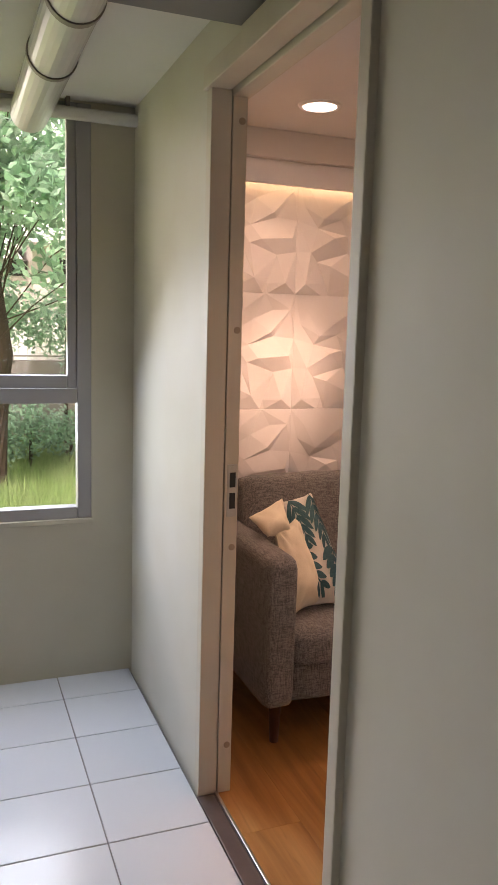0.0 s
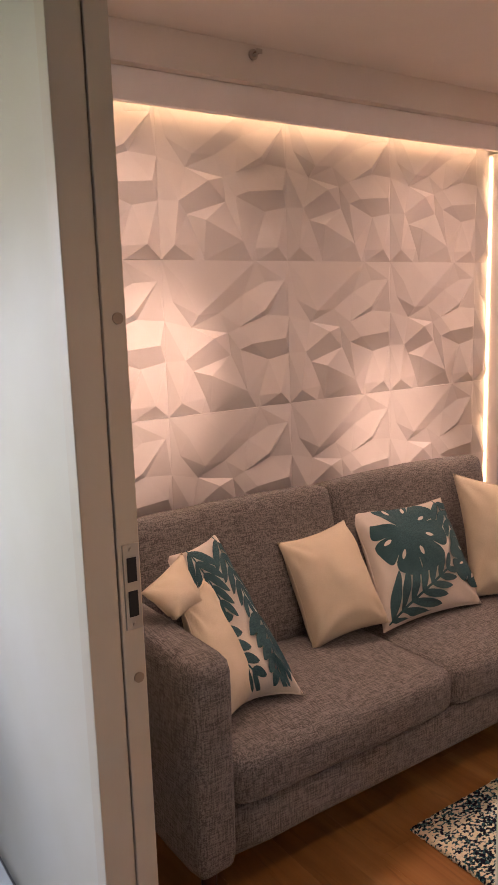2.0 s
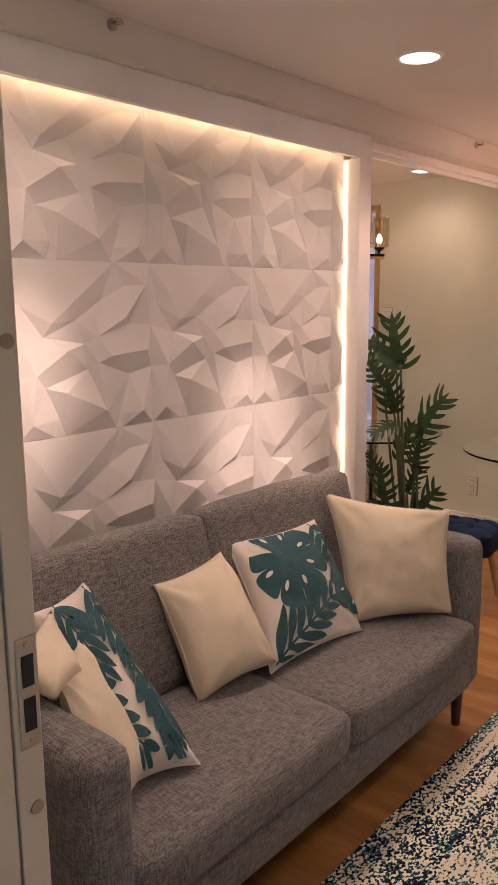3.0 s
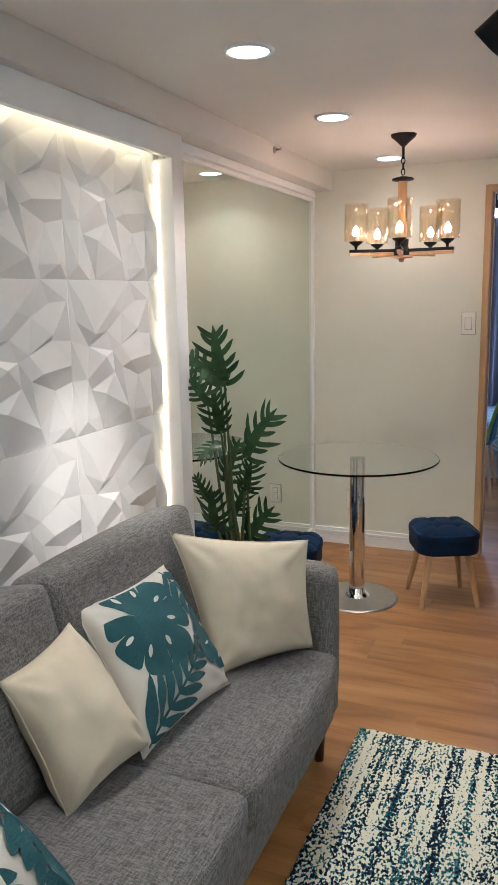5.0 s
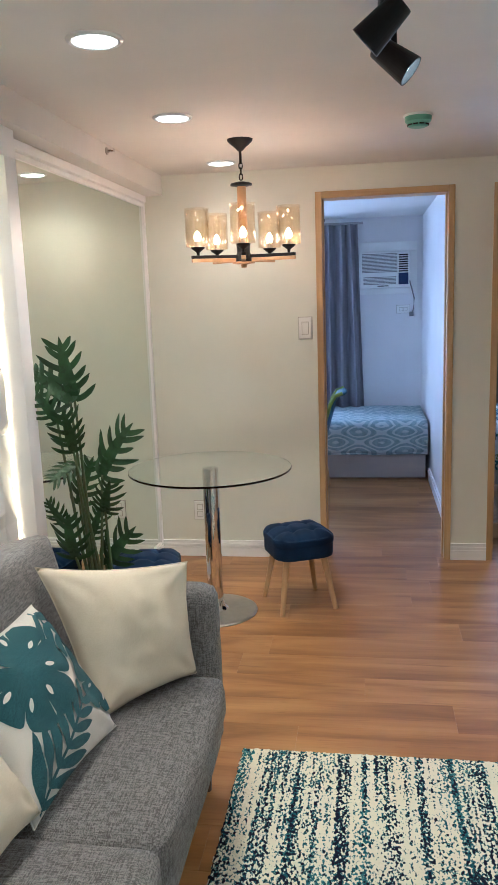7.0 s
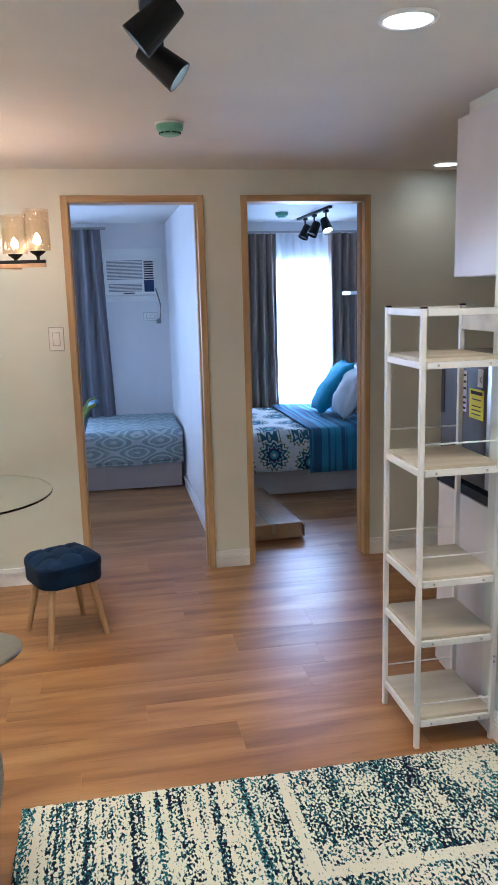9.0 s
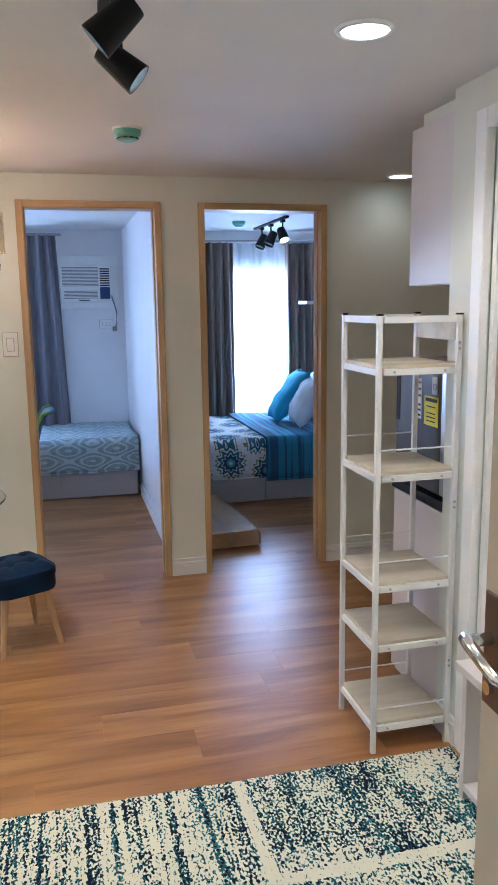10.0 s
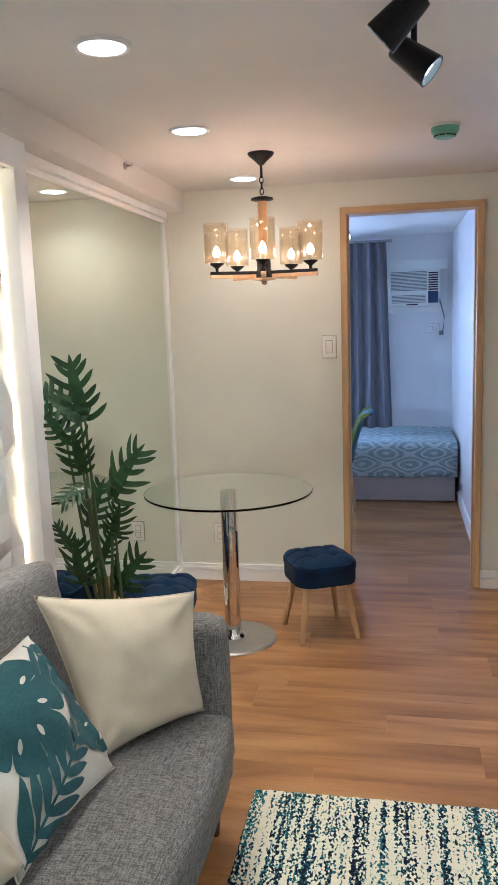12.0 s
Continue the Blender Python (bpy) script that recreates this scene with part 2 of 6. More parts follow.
    v = op("SUBTRACT", v, op("MULTIPLY", op("MAXIMUM", band_y, band_x), 0.5))
    teal = step(v, -0.08, 0.16)
    dark = op("ADD", op("ADD", op("MULTIPLY", op("SUBTRACT", hue, 0.51), 1.3), op("MULTIPLY", op("SUBTRACT", tuft2, 0.5), 2.4)), op("MULTIPLY", v, 0.45))
    navy = op("MULTIPLY", step(dark, -0.02, 0.20), step(v, 0.05, 0.20))
    pale = step(v, -0.10, 0.12)

    def mix(f, a, c):
        q = nt.nodes.new("ShaderNodeMix")
        q.data_type = "RGBA"
        nt.links.new(f, q.inputs["Factor"])
        for i, s in (("A", a), ("B", c)):
            if isinstance(s, tuple):
                q.inputs[i].default_value = (*s, 1)
            else:
                nt.links.new(s, q.inputs[i])
        return q.outputs["Result"]
    c = mix(pale, (0.80, 0.78, 0.65), (0.50, 0.60, 0.55))
    teals = mix(step(tuft2, 0.38, 0.62), (0.018, 0.105, 0.145), (0.12, 0.36, 0.39))
    c = mix(teal, c, teals)
    c = mix(navy, c, (0.006, 0.010, 0.030))
    nt.links.new(c, b.inputs["Base Color"])
    bp = nt.nodes.new("ShaderNodeBump")
    bp.inputs["Strength"].default_value, bp.inputs["Distance"].default_value = 0.8, 0.006
    nt.links.new(noise_of(140, (1, 1, 1), 2), bp.inputs["Height"])
    nt.links.new(bp.outputs[0], b.inputs["Normal"])
    return m


def quilt_mat(name, ogee):
    """A printed quilt: a pale ogee lattice on blue, or dark flower rounds on white. The print runs on over the bed's edge."""
    m = bpy.data.materials.new(name)
    m.use_nodes = True
    nt = m.node_tree
    b = nt.nodes["Principled BSDF"]
    b.inputs["Roughness"].default_value = 0.9
    co, sep, com = nt.nodes.new("ShaderNodeTexCoord"), nt.nodes.new("ShaderNodeSeparateXYZ"), nt.nodes.new("ShaderNodeCombineXYZ")
    nt.links.new(co.outputs["Object"], sep.inputs[0])

    def op(kind, a, c=0.0, d=0.0):
        q = nt.nodes.new("ShaderNodeMath")
        q.operation = kind
        for i, v in enumerate((a, c, d)):
            if isinstance(v, (int, float)):
                q.inputs[i].default_value = v
            else:
                nt.links.new(v, q.inputs[i])
        return q.outputs[0]

    def ramp(v, lo, hi):
        q = nt.nodes.new("ShaderNodeMapRange")
        q.inputs["From Min"].default_value, q.inputs["From Max"].default_value = lo, hi
        nt.links.new(v, q.inputs["Value"])
        return q.outputs[0]

    def mix(f, a, c):
        q = nt.nodes.new("ShaderNodeMix")
        q.data_type = "RGBA"
        nt.links.new(f, q.inputs["Factor"])
        for k, v in (("A", a), ("B", c)):
            if isinstance(v, tuple):
                q.inputs[k].default_value = (*v, 1)
            else:
                nt.links.new(v, q.inputs[k])
        return q.outputs["Result"]
    s = op("SUBTRACT", sep.outputs["X"], sep.outputs["Z"])
    y = sep.outputs["Y"]
    n = nt.nodes.new("ShaderNodeTexNoise")
    n.inputs["Scale"].default_value = 30
    nt.links.new(co.outputs["Object"], n.inputs["Vector"])
    if ogee:
        f = op("ADD", op("COSINE", op("MULTIPLY", y, 6.283 / 0.38)), op("COSINE", op("MULTIPLY", s, 6.283 / 0.17)))
        f = op("MULTIPLY_ADD", op("SUBTRACT", n.outputs["Fac"], 0.5), 0.35, f)
        line = ramp(op("COSINE", op("MULTIPLY", f, 6.0)), 0.15, 0.6)
        c = mix(ramp(n.outputs["Fac"], 0.35, 0.65), (0.21, 0.28, 0.30), (0.29, 0.37, 0.39))
        c = mix(line, c, (0.46, 0.51, 0.52))
    else:
        nt.links.new(y, com.inputs[0])
        nt.links.new(s, com.inputs[1])
        v = nt.nodes.new("ShaderNodeTexVoronoi")
        v.voronoi_dimensions = "2D"
        v.inputs["Scale"].default_value, v.inputs["Randomness"].default_value = 3.6, 0.45
        nt.links.new(com.outputs[0], v.inputs["Vector"])
        # petals: the distance to each round's centre swings with the angle about it
        loc, sp2 = nt.nodes.new("ShaderNodeVectorMath"), nt.nodes.new("ShaderNodeSeparateXYZ")
        loc.operation = "SUBTRACT"
        nt.links.new(com.outputs[0], loc.inputs[0])
        nt.links.new(v.outputs["Position"], loc.inputs[1])
        nt.links.new(loc.outputs[0], sp2.inputs[0])
        ang = op("ARCTAN2", sp2.outputs["Y"], sp2.outputs["X"])
        d = op("MULTIPLY_ADD", op("SUBTRACT", n.outputs["Fac"], 0.5), 0.05, v.outputs["Distance"])
        petal = op("MULTIPLY", d, op("MULTIPLY_ADD", op("COSINE", op("MULTIPLY", ang, 10.0)), 0.15, 1.0))
        spike = op("MULTIPLY", d, op("MULTIPLY_ADD", op("COSINE", op("MULTIPLY", ang, 20.0)), 0.09, 1.0))
        c = mix(ramp(n.outputs["Fac"], 0.3, 0.7), (0.60, 0.61, 0.60), (0.68, 0.68, 0.66))
        c = mix(op("MULTIPLY", ramp(spike, 0.43, 0.41), ramp(spike, 0.365, 0.385)), c, (0.13, 0.17, 0.05))
        c = mix(ramp(petal, 0.345, 0.325), c, (0.035, 0.12, 0.16))
        c = mix(ramp(petal, 0.255, 0.24), c, (0.55, 0.58, 0.55))
        c = mix(ramp(petal, 0.225, 0.21), c, (0.02, 0.05, 0.11))
        c = mix(ramp(spike, 0.125, 0.11), c, (0.10, 0.34, 0.40))
        c = mix(ramp(d, 0.055, 0.045), c, (0.62, 0.60, 0.50))
    nt.links.new(c, b.inputs["Base Color"])
    bp = nt.nodes.new("ShaderNodeBump")
    bp.inputs["Strength"].default_value, bp.inputs["Distance"].default_value = 0.5, 0.008
    nt.links.new(n.outputs["Fac"], bp.inputs["Height"])
    nt.links.new(bp.outputs[0], b.inputs["Normal"])
    return m


M_BEDWALL = mat("bedroom_paint", (0.80, 0.79, 0.80), 0.55, second=(0.77, 0.76, 0.77), scale=3, bump=0.08, bump_scale=180)
M_WALL = mat("wall_paint", (0.765, 0.78, 0.705), 0.5, second=(0.735, 0.75, 0.675), scale=3, bump=0.08, bump_scale=180)
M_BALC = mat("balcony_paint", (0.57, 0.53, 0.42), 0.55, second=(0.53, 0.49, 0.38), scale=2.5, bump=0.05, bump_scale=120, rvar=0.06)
M_GLOSS = mat("enamel_wall", (0.64, 0.61, 0.53), 0.58, second=(0.60, 0.56, 0.46), scale=2, bump=0.10, bump_scale=6, rvar=0.06)
M_CEIL = mat("ceiling_paint", (0.76, 0.74, 0.71), 0.7, scale=2, amount=0.3, bump=0.04, bump_scale=150)
M_TRIM = mat("white_trim", (0.93, 0.935, 0.95), 0.35, scale=5, amount=0.3, bump=0.03)
M_JAMB = mat("cream_enamel", (0.62, 0.56, 0.46), 0.52, second=(0.58, 0.52, 0.42), scale=6, bump=0.12, bump_scale=50, stretch=(1, 1, 0.15))
M_CAP = mat("screw_cap_brown", (0.36, 0.28, 0.20), 0.4, scale=20)
M_OAK = mat("oak_casing", (0.62, 0.43, 0.22), 0.42, second=(0.48, 0.31, 0.14), scale=30, bump=0.15, bump_scale=90, stretch=(1, 1, 0.06))
M_OAKH = mat("oak_head", (0.62, 0.43, 0.22), 0.42, second=(0.48, 0.31, 0.14), scale=30, bump=0.15, bump_scale=90, stretch=(1, 0.06, 1))
M_FLOOR = wood_floor_mat()
M_TILE = mat("white_tile", (0.64, 0.66, 0.69), 0.24, second=(0.615, 0.635, 0.665), scale=1.5, objvar=0.03, bump=0.03, bump_scale=25, low=0.2, high=0.8)
M_GROUT = mat("grout", (0.23, 0.22, 0.21), 0.9, scale=20, bump=0.3)
M_THRESH = mat("dark_stone", (0.10, 0.072, 0.065), 0.4, scale=30, bump=0.1)
M_ALU = mat("window_aluminium", (0.40, 0.39, 0.39), 0.42, 0.35, scale=4, amount=0.3)
M_STEEL = mat("brushed_steel", (0.55, 0.53, 0.50), 0.3, 1.0, scale=30, amount=0.4, stretch=(1, 1, 0.1))
M_CHROME = mat("chrome", (0.82, 0.82, 0.82), 0.06, 1.0, scale=5, amount=0.2)
M_BRONZE = mat("aged_bronze", (0.22, 0.15, 0.11), 0.35, 0.8, scale=20)
M_BLACK = mat("black_metal", (0.009, 0.009, 0.010), 0.45, scale=10, amount=0.4, bump=0.05, spec=0.25)
M_PVC = mat("white_pvc", (0.68, 0.67, 0.62), 0.22, scale=3, amount=0.4)
M_BAND = mat("pipe_band", (0.20, 0.17, 0.14), 0.5, 0.3, scale=10)
M_GREY = mat("grey_beam", (0.22, 0.215, 0.22), 0.45, scale=3, bump=0.05)
M_PANEL = mat("panel_white", (0.76, 0.76, 0.775), 0.5, scale=4, amount=0.3, bump=0.05, bump_scale=90)
M_MIRROR = mat("mirror_silver", (0.80, 0.86, 0.80), 0.012, 1.0, scale=1, amount=0.05)
M_LED = emit("led_strip", (1.0, 0.66, 0.34), 4.8)
M_DISC = emit("downlight_disc", (1.0, 0.86, 0.72), 5.0)
M_BULB = emit("bulb", (1.0, 0.53, 0.31), 105.0)
M_SPOTF = emit("spot_face", (1.0, 0.92, 0.82), 12.0)
M_SOFA = weave_mat("grey_linen", (0.092, 0.092, 0.093), (0.248, 0.248, 0.248), 330.0, 0.9, 0.7)
M_LEG = mat("dark_leg", (0.05, 0.018, 0.012), 0.35, scale=20)
M_CREAM = weave_mat("cream_cotton", (0.62, 0.57, 0.45), (0.70, 0.65, 0.53), 900.0, 0.85, 0.2)
M_PWHITE = weave_mat("white_cotton", (0.68, 0.66, 0.62), (0.74, 0.72, 0.68), 900.0, 0.85, 0.25)
M_TEAL = weave_mat("teal_embroidery", (0.022, 0.075, 0.098), (0.05, 0.135, 0.16), 500.0, 0.85, 0.8)
M_RUG = rug_mat()
M_VELVET = mat("navy_velvet", (0.003, 0.012, 0.040), 0.65, second=(0.005, 0.022, 0.066), scale=9, sheen=0.02, bump=0.1, bump_scale=300, spec=0.15)
M_BEECH = mat("beech_leg", (0.55, 0.36, 0.19), 0.4, second=(0.44, 0.27, 0.13), scale=35, stretch=(1, 1, 0.08))
M_LEAF = mat("plant_leaf", (0.014, 0.050, 0.014), 0.42, second=(0.028, 0.082, 0.024), scale=16, island=0.25, bump=0.15, bump_scale=40)
M_STEM = mat("plant_stem", (0.05, 0.10, 0.035), 0.5, second=(0.08, 0.09, 0.04), scale=20)
M_POT = mat("pot", (0.05, 0.045, 0.04), 0.6, scale=10)
M_GLASS = glass("shade_glass", (0.98, 0.935, 0.85), 0.02, True, 0.08, 0.42)
M_TABGLASS = glass("table_glass", (0.93, 0.975, 0.955), 0.0, False)
M_PANE = glass("window_pane", (0.97, 0.98, 0.98))
M_POWDER = mat("white_powder_coat", (0.86, 0.86, 0.86), 0.4, scale=8, amount=0.3)
M_ASH = mat("pale_ash", (0.64, 0.59, 0.47), 0.5, second=(0.46, 0.41, 0.31), scale=9, stretch=(1, 0.22, 1), detail=7, bump=0.08, rvar=0.1)
M_CAB = mat("gloss_white", (0.74, 0.71, 0.72), 0.30, scale=2, amount=0.3)
M_GRAPH = mat("graphite_steel", (0.075, 0.07, 0.066), 0.40, 0.25, scale=20, stretch=(1, 1, 0.1))
M_YELLOW = mat("yellow_label", (0.80, 0.76, 0.02), 0.6, scale=5, amount=0.2)
M_PAPER = mat("paper", (0.72, 0.72, 0.74), 0.6, scale=5, amount=0.2)
M_INK = mat("ink", (0.02, 0.02, 0.02), 0.7, scale=5)
M_GREEN = mat("green_cover", (0.20, 0.47, 0.35), 0.35, scale=8, amount=0.3)
M_PLAST = mat("white_plastic", (0.87, 0.87, 0.85), 0.35, scale=6, amount=0.3)
M_PLATESHADE = mat("plate_shade_grey", (0.42, 0.40, 0.36), 0.5, scale=6, amount=0.3)
M_CURT2 = mat("taupe_curtain", (0.33, 0.26, 0.21), 0.5, second=(0.24, 0.19, 0.155), scale=60, stretch=(1, 1, 0.05), sheen=0.2, bump=0.2, bump_scale=250)
M_CURT = mat("grey_curtain", (0.245, 0.235, 0.27), 0.6, second=(0.19, 0.185, 0.215), scale=60, stretch=(1, 1, 0.05), sheen=0.2, bump=0.2, bump_scale=250)
M_SHEER = sheer_mat("sheer")
M_BEDBASE = mat("bed_base", (0.44, 0.40, 0.38), 0.45, second=(0.40, 0.36, 0.34), scale=12, stretch=(1, 0.1, 1))
M_QUILTA = quilt_mat("ogee_quilt", True)
M_QUILTB = quilt_mat("medallion_quilt", False)
M_BLUE = mat("blue_blanket", (0.07, 0.24, 0.38), 0.9, second=(0.035, 0.10, 0.18), scale=26, stretch=(0.02, 1, 0.02), bump=0.2, bump_scale=100, low=0.47, high=0.53)
M_TURQ = mat("turquoise_cotton", (0.08, 0.34, 0.52), 0.9, scale=10, bump=0.2)
M_LINEN = mat("white_linen", (0.74, 0.74, 0.76), 0.9, scale=10, bump=0.3)
M_CARD = mat("cardboard", (0.47, 0.32, 0.19), 0.8, second=(0.38, 0.25, 0.14), scale=9, bump=0.1)
M_FILM = glass("plastic_film", (0.88, 0.86, 0.82), 0.22, True, 0.06)
M_TAPE = mat("packing_tape", (0.50, 0.40, 0.28), 0.15, scale=9)
M_LIME = mat("lime_chair", (0.20, 0.27, 0.03), 0.4, scale=6)
M_DOOR = mat("door_cream", (0.62, 0.53, 0.40), 0.35, scale=4, bump=0.05)
M_GRASS = mat("grass_ground", (0.22, 0.36, 0.13), 0.95, second=(0.36, 0.40, 0.22), scale=1.2, bump=0.8, bump_scale=8)
M_BLADE = mat("grass_blade", (0.24, 0.42, 0.14), 0.7, second=(0.36, 0.48, 0.22), scale=3, island=0.35)
M_TREE = mat("tree_leaf", (0.24, 0.46, 0.30), 0.4, second=(0.40, 0.60, 0.46), scale=3, island=0.4)
for _m in (M_TREE, M_BLADE):
    _t = _m.node_tree
    _b, _tl, _mx = _t.nodes["Principled BSDF"], _t.nodes.new("ShaderNodeBsdfTranslucent"), _t.nodes.new("ShaderNodeMixShader")
    _mx.inputs[0].default_value = 0.5
    _t.links.new(_b.inputs["Base Color"].links[0].from_socket, _tl.inputs["Color"])
    _t.links.new(_b.outputs[0], _mx.inputs[1])
    _t.links.new(_tl.outputs[0], _mx.inputs[2])
    _t.links.new(_mx.outputs[0], _t.nodes["Material Output"].inputs["Surface"])
M_BARK = mat("bark", (0.07, 0.05, 0.035), 0.9, scale=14, bump=0.8, bump_scale=20)
M_ROOF = mat("far_roof", (0.30, 0.28, 0.27), 0.6, scale=2)
M_DARKW = mat("dark_opening", (0.03, 0.03, 0.03), 0.3, scale=3)


# ---- building helpers ----
def thing(name, label, category, group="", kind="", at=(0, 0, 0)):
    e = new(name)
    e.location = at
    e.empty_display_size = 0.05
    return tagged(e, label, category, group, kind)


def finish(bm, name, material, smooth=False):
    me = bpy.data.meshes.new(name)
    bmesh.ops.recalc_face_normals(bm, faces=bm.faces)
    bm.to_mesh(me)
    bm.free()
    me.materials.append(material)
    if smooth:
        for p in me.polygons:
            p.use_smooth = True
    return me


def part(name, bm, material, parent=None, label="", smooth=False):
    """Links a bmesh, given in the world's metres, as one mesh under a thing."""
    if parent is not None:
        bpy.context.view_layer.update()
        bm.transform(parent.matrix_world.inverted())
    ob = new(name, finish(bm, name, material, smooth))
    ob.parent = parent
    if label:
        tagged(ob, label)
    return ob


def structure(name, bm, material, label, category):
    return tagged(part(name, bm, material), label, category, kind="structure")


def box(x0, y0, z0, x1, y1, z1, bevel=0.0, bm=None, seg=2, m=None):
    bm = bm or bmesh.new()
    made = bmesh.ops.create_cube(bm, size=1.0)["verts"]
    t = Matrix.Translation(((x0 + x1) / 2, (y0 + y1) / 2, (z0 + z1) / 2)) @ Matrix.Diagonal((abs(x1 - x0), abs(y1 - y0), abs(z1 - z0), 1))
    bmesh.ops.transform(bm, matrix=(m @ t) if m else t, verts=made)
    if bevel:
        edges = {e for v in made for e in v.link_edges}
        bmesh.ops.bevel(bm, geom=list(edges), offset=bevel, segments=seg, profile=0.5, affect="EDGES")
    return bm


def rod(p0, p1, r0, r1=None, seg=12, bm=None, caps=True):
    bm = bm or bmesh.new()
    p0, p1 = Vector(p0), Vector(p1)
    d = p1 - p0
    q = d.to_track_quat("Z", "Y").to_matrix().to_4x4()
    bmesh.ops.create_cone(bm, cap_ends=caps, segments=seg, radius1=r0, radius2=r0 if r1 is None else r1, depth=d.length,
                          matrix=Matrix.Translation((p0 + p1) / 2) @ q)
    return bm


def lathe(profile, centre, seg=32, bm=None, axis=None):
    """Turns (radius, height) pairs round the upright through centre."""
    bm = bm or bmesh.new()
    rings = []
    m = axis or Matrix.Translation(centre)
    for r, z in profile:
        rings.append([bm.verts.new(m @ Vector((r * math.cos(a), r * math.sin(a), z))) for a in [2 * math.pi * i / seg for i in range(seg)]])
    for a, b in zip(rings, rings[1:]):
        for i in range(seg):
            bm.faces.new((a[i], a[(i + 1) % seg], b[(i + 1) % seg], b[i]))
    return bm


def tube(points, r, seg=8, bm=None, r1=None):
    bm = bm or bmesh.new()
    pts = [Vector(p) for p in points]
    rings = []
    for i, p in enumerate(pts):
        d = (pts[min(i + 1, len(pts) - 1)] - pts[max(i - 1, 0)]).normalized()
        q = d.to_track_quat("Z", "Y").to_matrix()
        rr = r + ((r1 if r1 is not None else r) - r) * i / (len(pts) - 1)
        rings.append([bm.verts.new(p + q @ Vector((rr * math.cos(2 * math.pi * k / seg), rr * math.sin(2 * math.pi * k / seg), 0))) for k in range(seg)])
    for a, b in zip(rings, rings[1:]):
        for k in range(seg):
            bm.faces.new((a[k], a[(k + 1) % seg], b[(k + 1) % seg], b[k]))
    bm.faces.new(rings[0])
    bm.faces.new(rings[-1])
    return bm


def soft_box(x0, y0, z0, x1, y1, z1, r=0.05, puff=0.015, cuts=10, m=None, seedv=0.0):
    """A stuffed block: rounded edges, slightly swollen faces, faint wrinkles."""
    bm = bmesh.new()
    bmesh.ops.create_cube(bm, size=2.0)
    bmesh.ops.subdivide_edges(bm, edges=bm.edges[:], cuts=cuts, use_grid_fill=True)
    c = Vector(((x0 + x1) / 2, (y0 + y1) / 2, (z0 + z1) / 2))
    h = Vector(((x1 - x0) / 2, (y1 - y0) / 2, (z1 - z0) / 2))
    for v in bm.verts:
        p = v.co.copy()
        q = Vector([p[i] * h[i] for i in range(3)])
        # more grid lines towards the edges
        for i in range(3):
            q[i] = math.copysign(abs(p[i]) ** 0.75, p[i]) * h[i]
        inner = Vector([max(-(h[i] - r), min(h[i] - r, q[i])) for i in range(3)])
        d = q - inner
        if d.length > 1e-6:
            big = max(abs(d[i]) for i in range(3))
            q = inner + d.normalized() * min(r, big)
        k = [1 - min(1, abs(q[i]) / h[i]) ** 2 for i in range(3)]
        n = d.normalized() if d.length > 1e-6 else Vector((0, 0, 0))
        swell = puff * (k[1] * k[2] * abs(n.x) + k[0] * k[2] * abs(n.y) + k[0] * k[1] * abs(n.z))
        q += n * (swell + 0.0035 * noise.noise((q + c) * 9 + Vector((seedv, 0, 0))))
        v.co = q + c
        if m:
            v.co = m @ v.co
    return bm


# ---- the shell of the flat ----
def boxes(rows):
    bm = bmesh.new()
    for r in rows:
        box(*r, bm=bm)
    return bm


WX0, WX1 = 0.80, 0.898       # entry wall
FX0, FX1 = 5.011, 5.13      # wall with the two bedroom doors
BX = 8.08                   # bedrooms' outer wall
RY = 0.77                   # side wall with the shelf
MY = 3.27                   # mirror and feature wall
OPEN_Y0, OPEN_Y1, OPEN_Z = 1.39, 2.297, 2.13

structure("wall_entry", boxes([(WX0, -1.8, -0.1, WX1, OPEN_Y0, 2.5), (WX0, OPEN_Y1, -0.1, WX1, 3.246, 2.5), (WX0, OPEN_Y0, OPEN_Z, WX1, OPEN_Y1, 2.5)]),
          M_GLOSS, "glossy off-white painted wall between balcony and flat", "wall")
structure("wall_feature", boxes([(WX1, MY, -0.1, FX1, MY + 0.12, 2.5)]), M_WALL, "off-white painted wall behind panels and mirror", "wall")
structure("wall_side", boxes([(WX1, RY - 0.12, -0.1, 2.2, RY, 2.5), (2.2, RY - 0.12, 2.1, 2.92, RY, 2.5), (2.92, RY - 0.12, -0.1, 3.13, RY, 2.5)]), M_WALL,
          "off-white painted wall behind the shelf rack", "wall")
structure("wall_kitchen", boxes([(3.01, -1.0, -0.1, 3.13, RY - 0.12, 2.5), (3.13, -1.12, -0.1, FX1, -1.0, 2.5), (3.13, 0.08, -0.1, 3.6, 0.2, 2.5)]), M_WALL,
          "off-white painted kitchen recess wall", "wall")
D1 = (1.532, 2.224)
D2 = (0.580, 1.262)
DTOP = 2.087
structure("wall_doors", boxes([(FX0, -1.12, -0.1, FX1, D2[0], 2.5), (FX0, D2[1], -0.1, FX1, D1[0], 2.5), (FX0, D1[1], -0.1, FX1, MY, 2.5),
                               (FX0, D2[0], DTOP, FX1, D2[1], 2.5), (FX0, D1[0], DTOP, FX1, D1[1], 2.5)]), M_WALL,
          "off-white painted wall with two bedroom doorways", "wall")
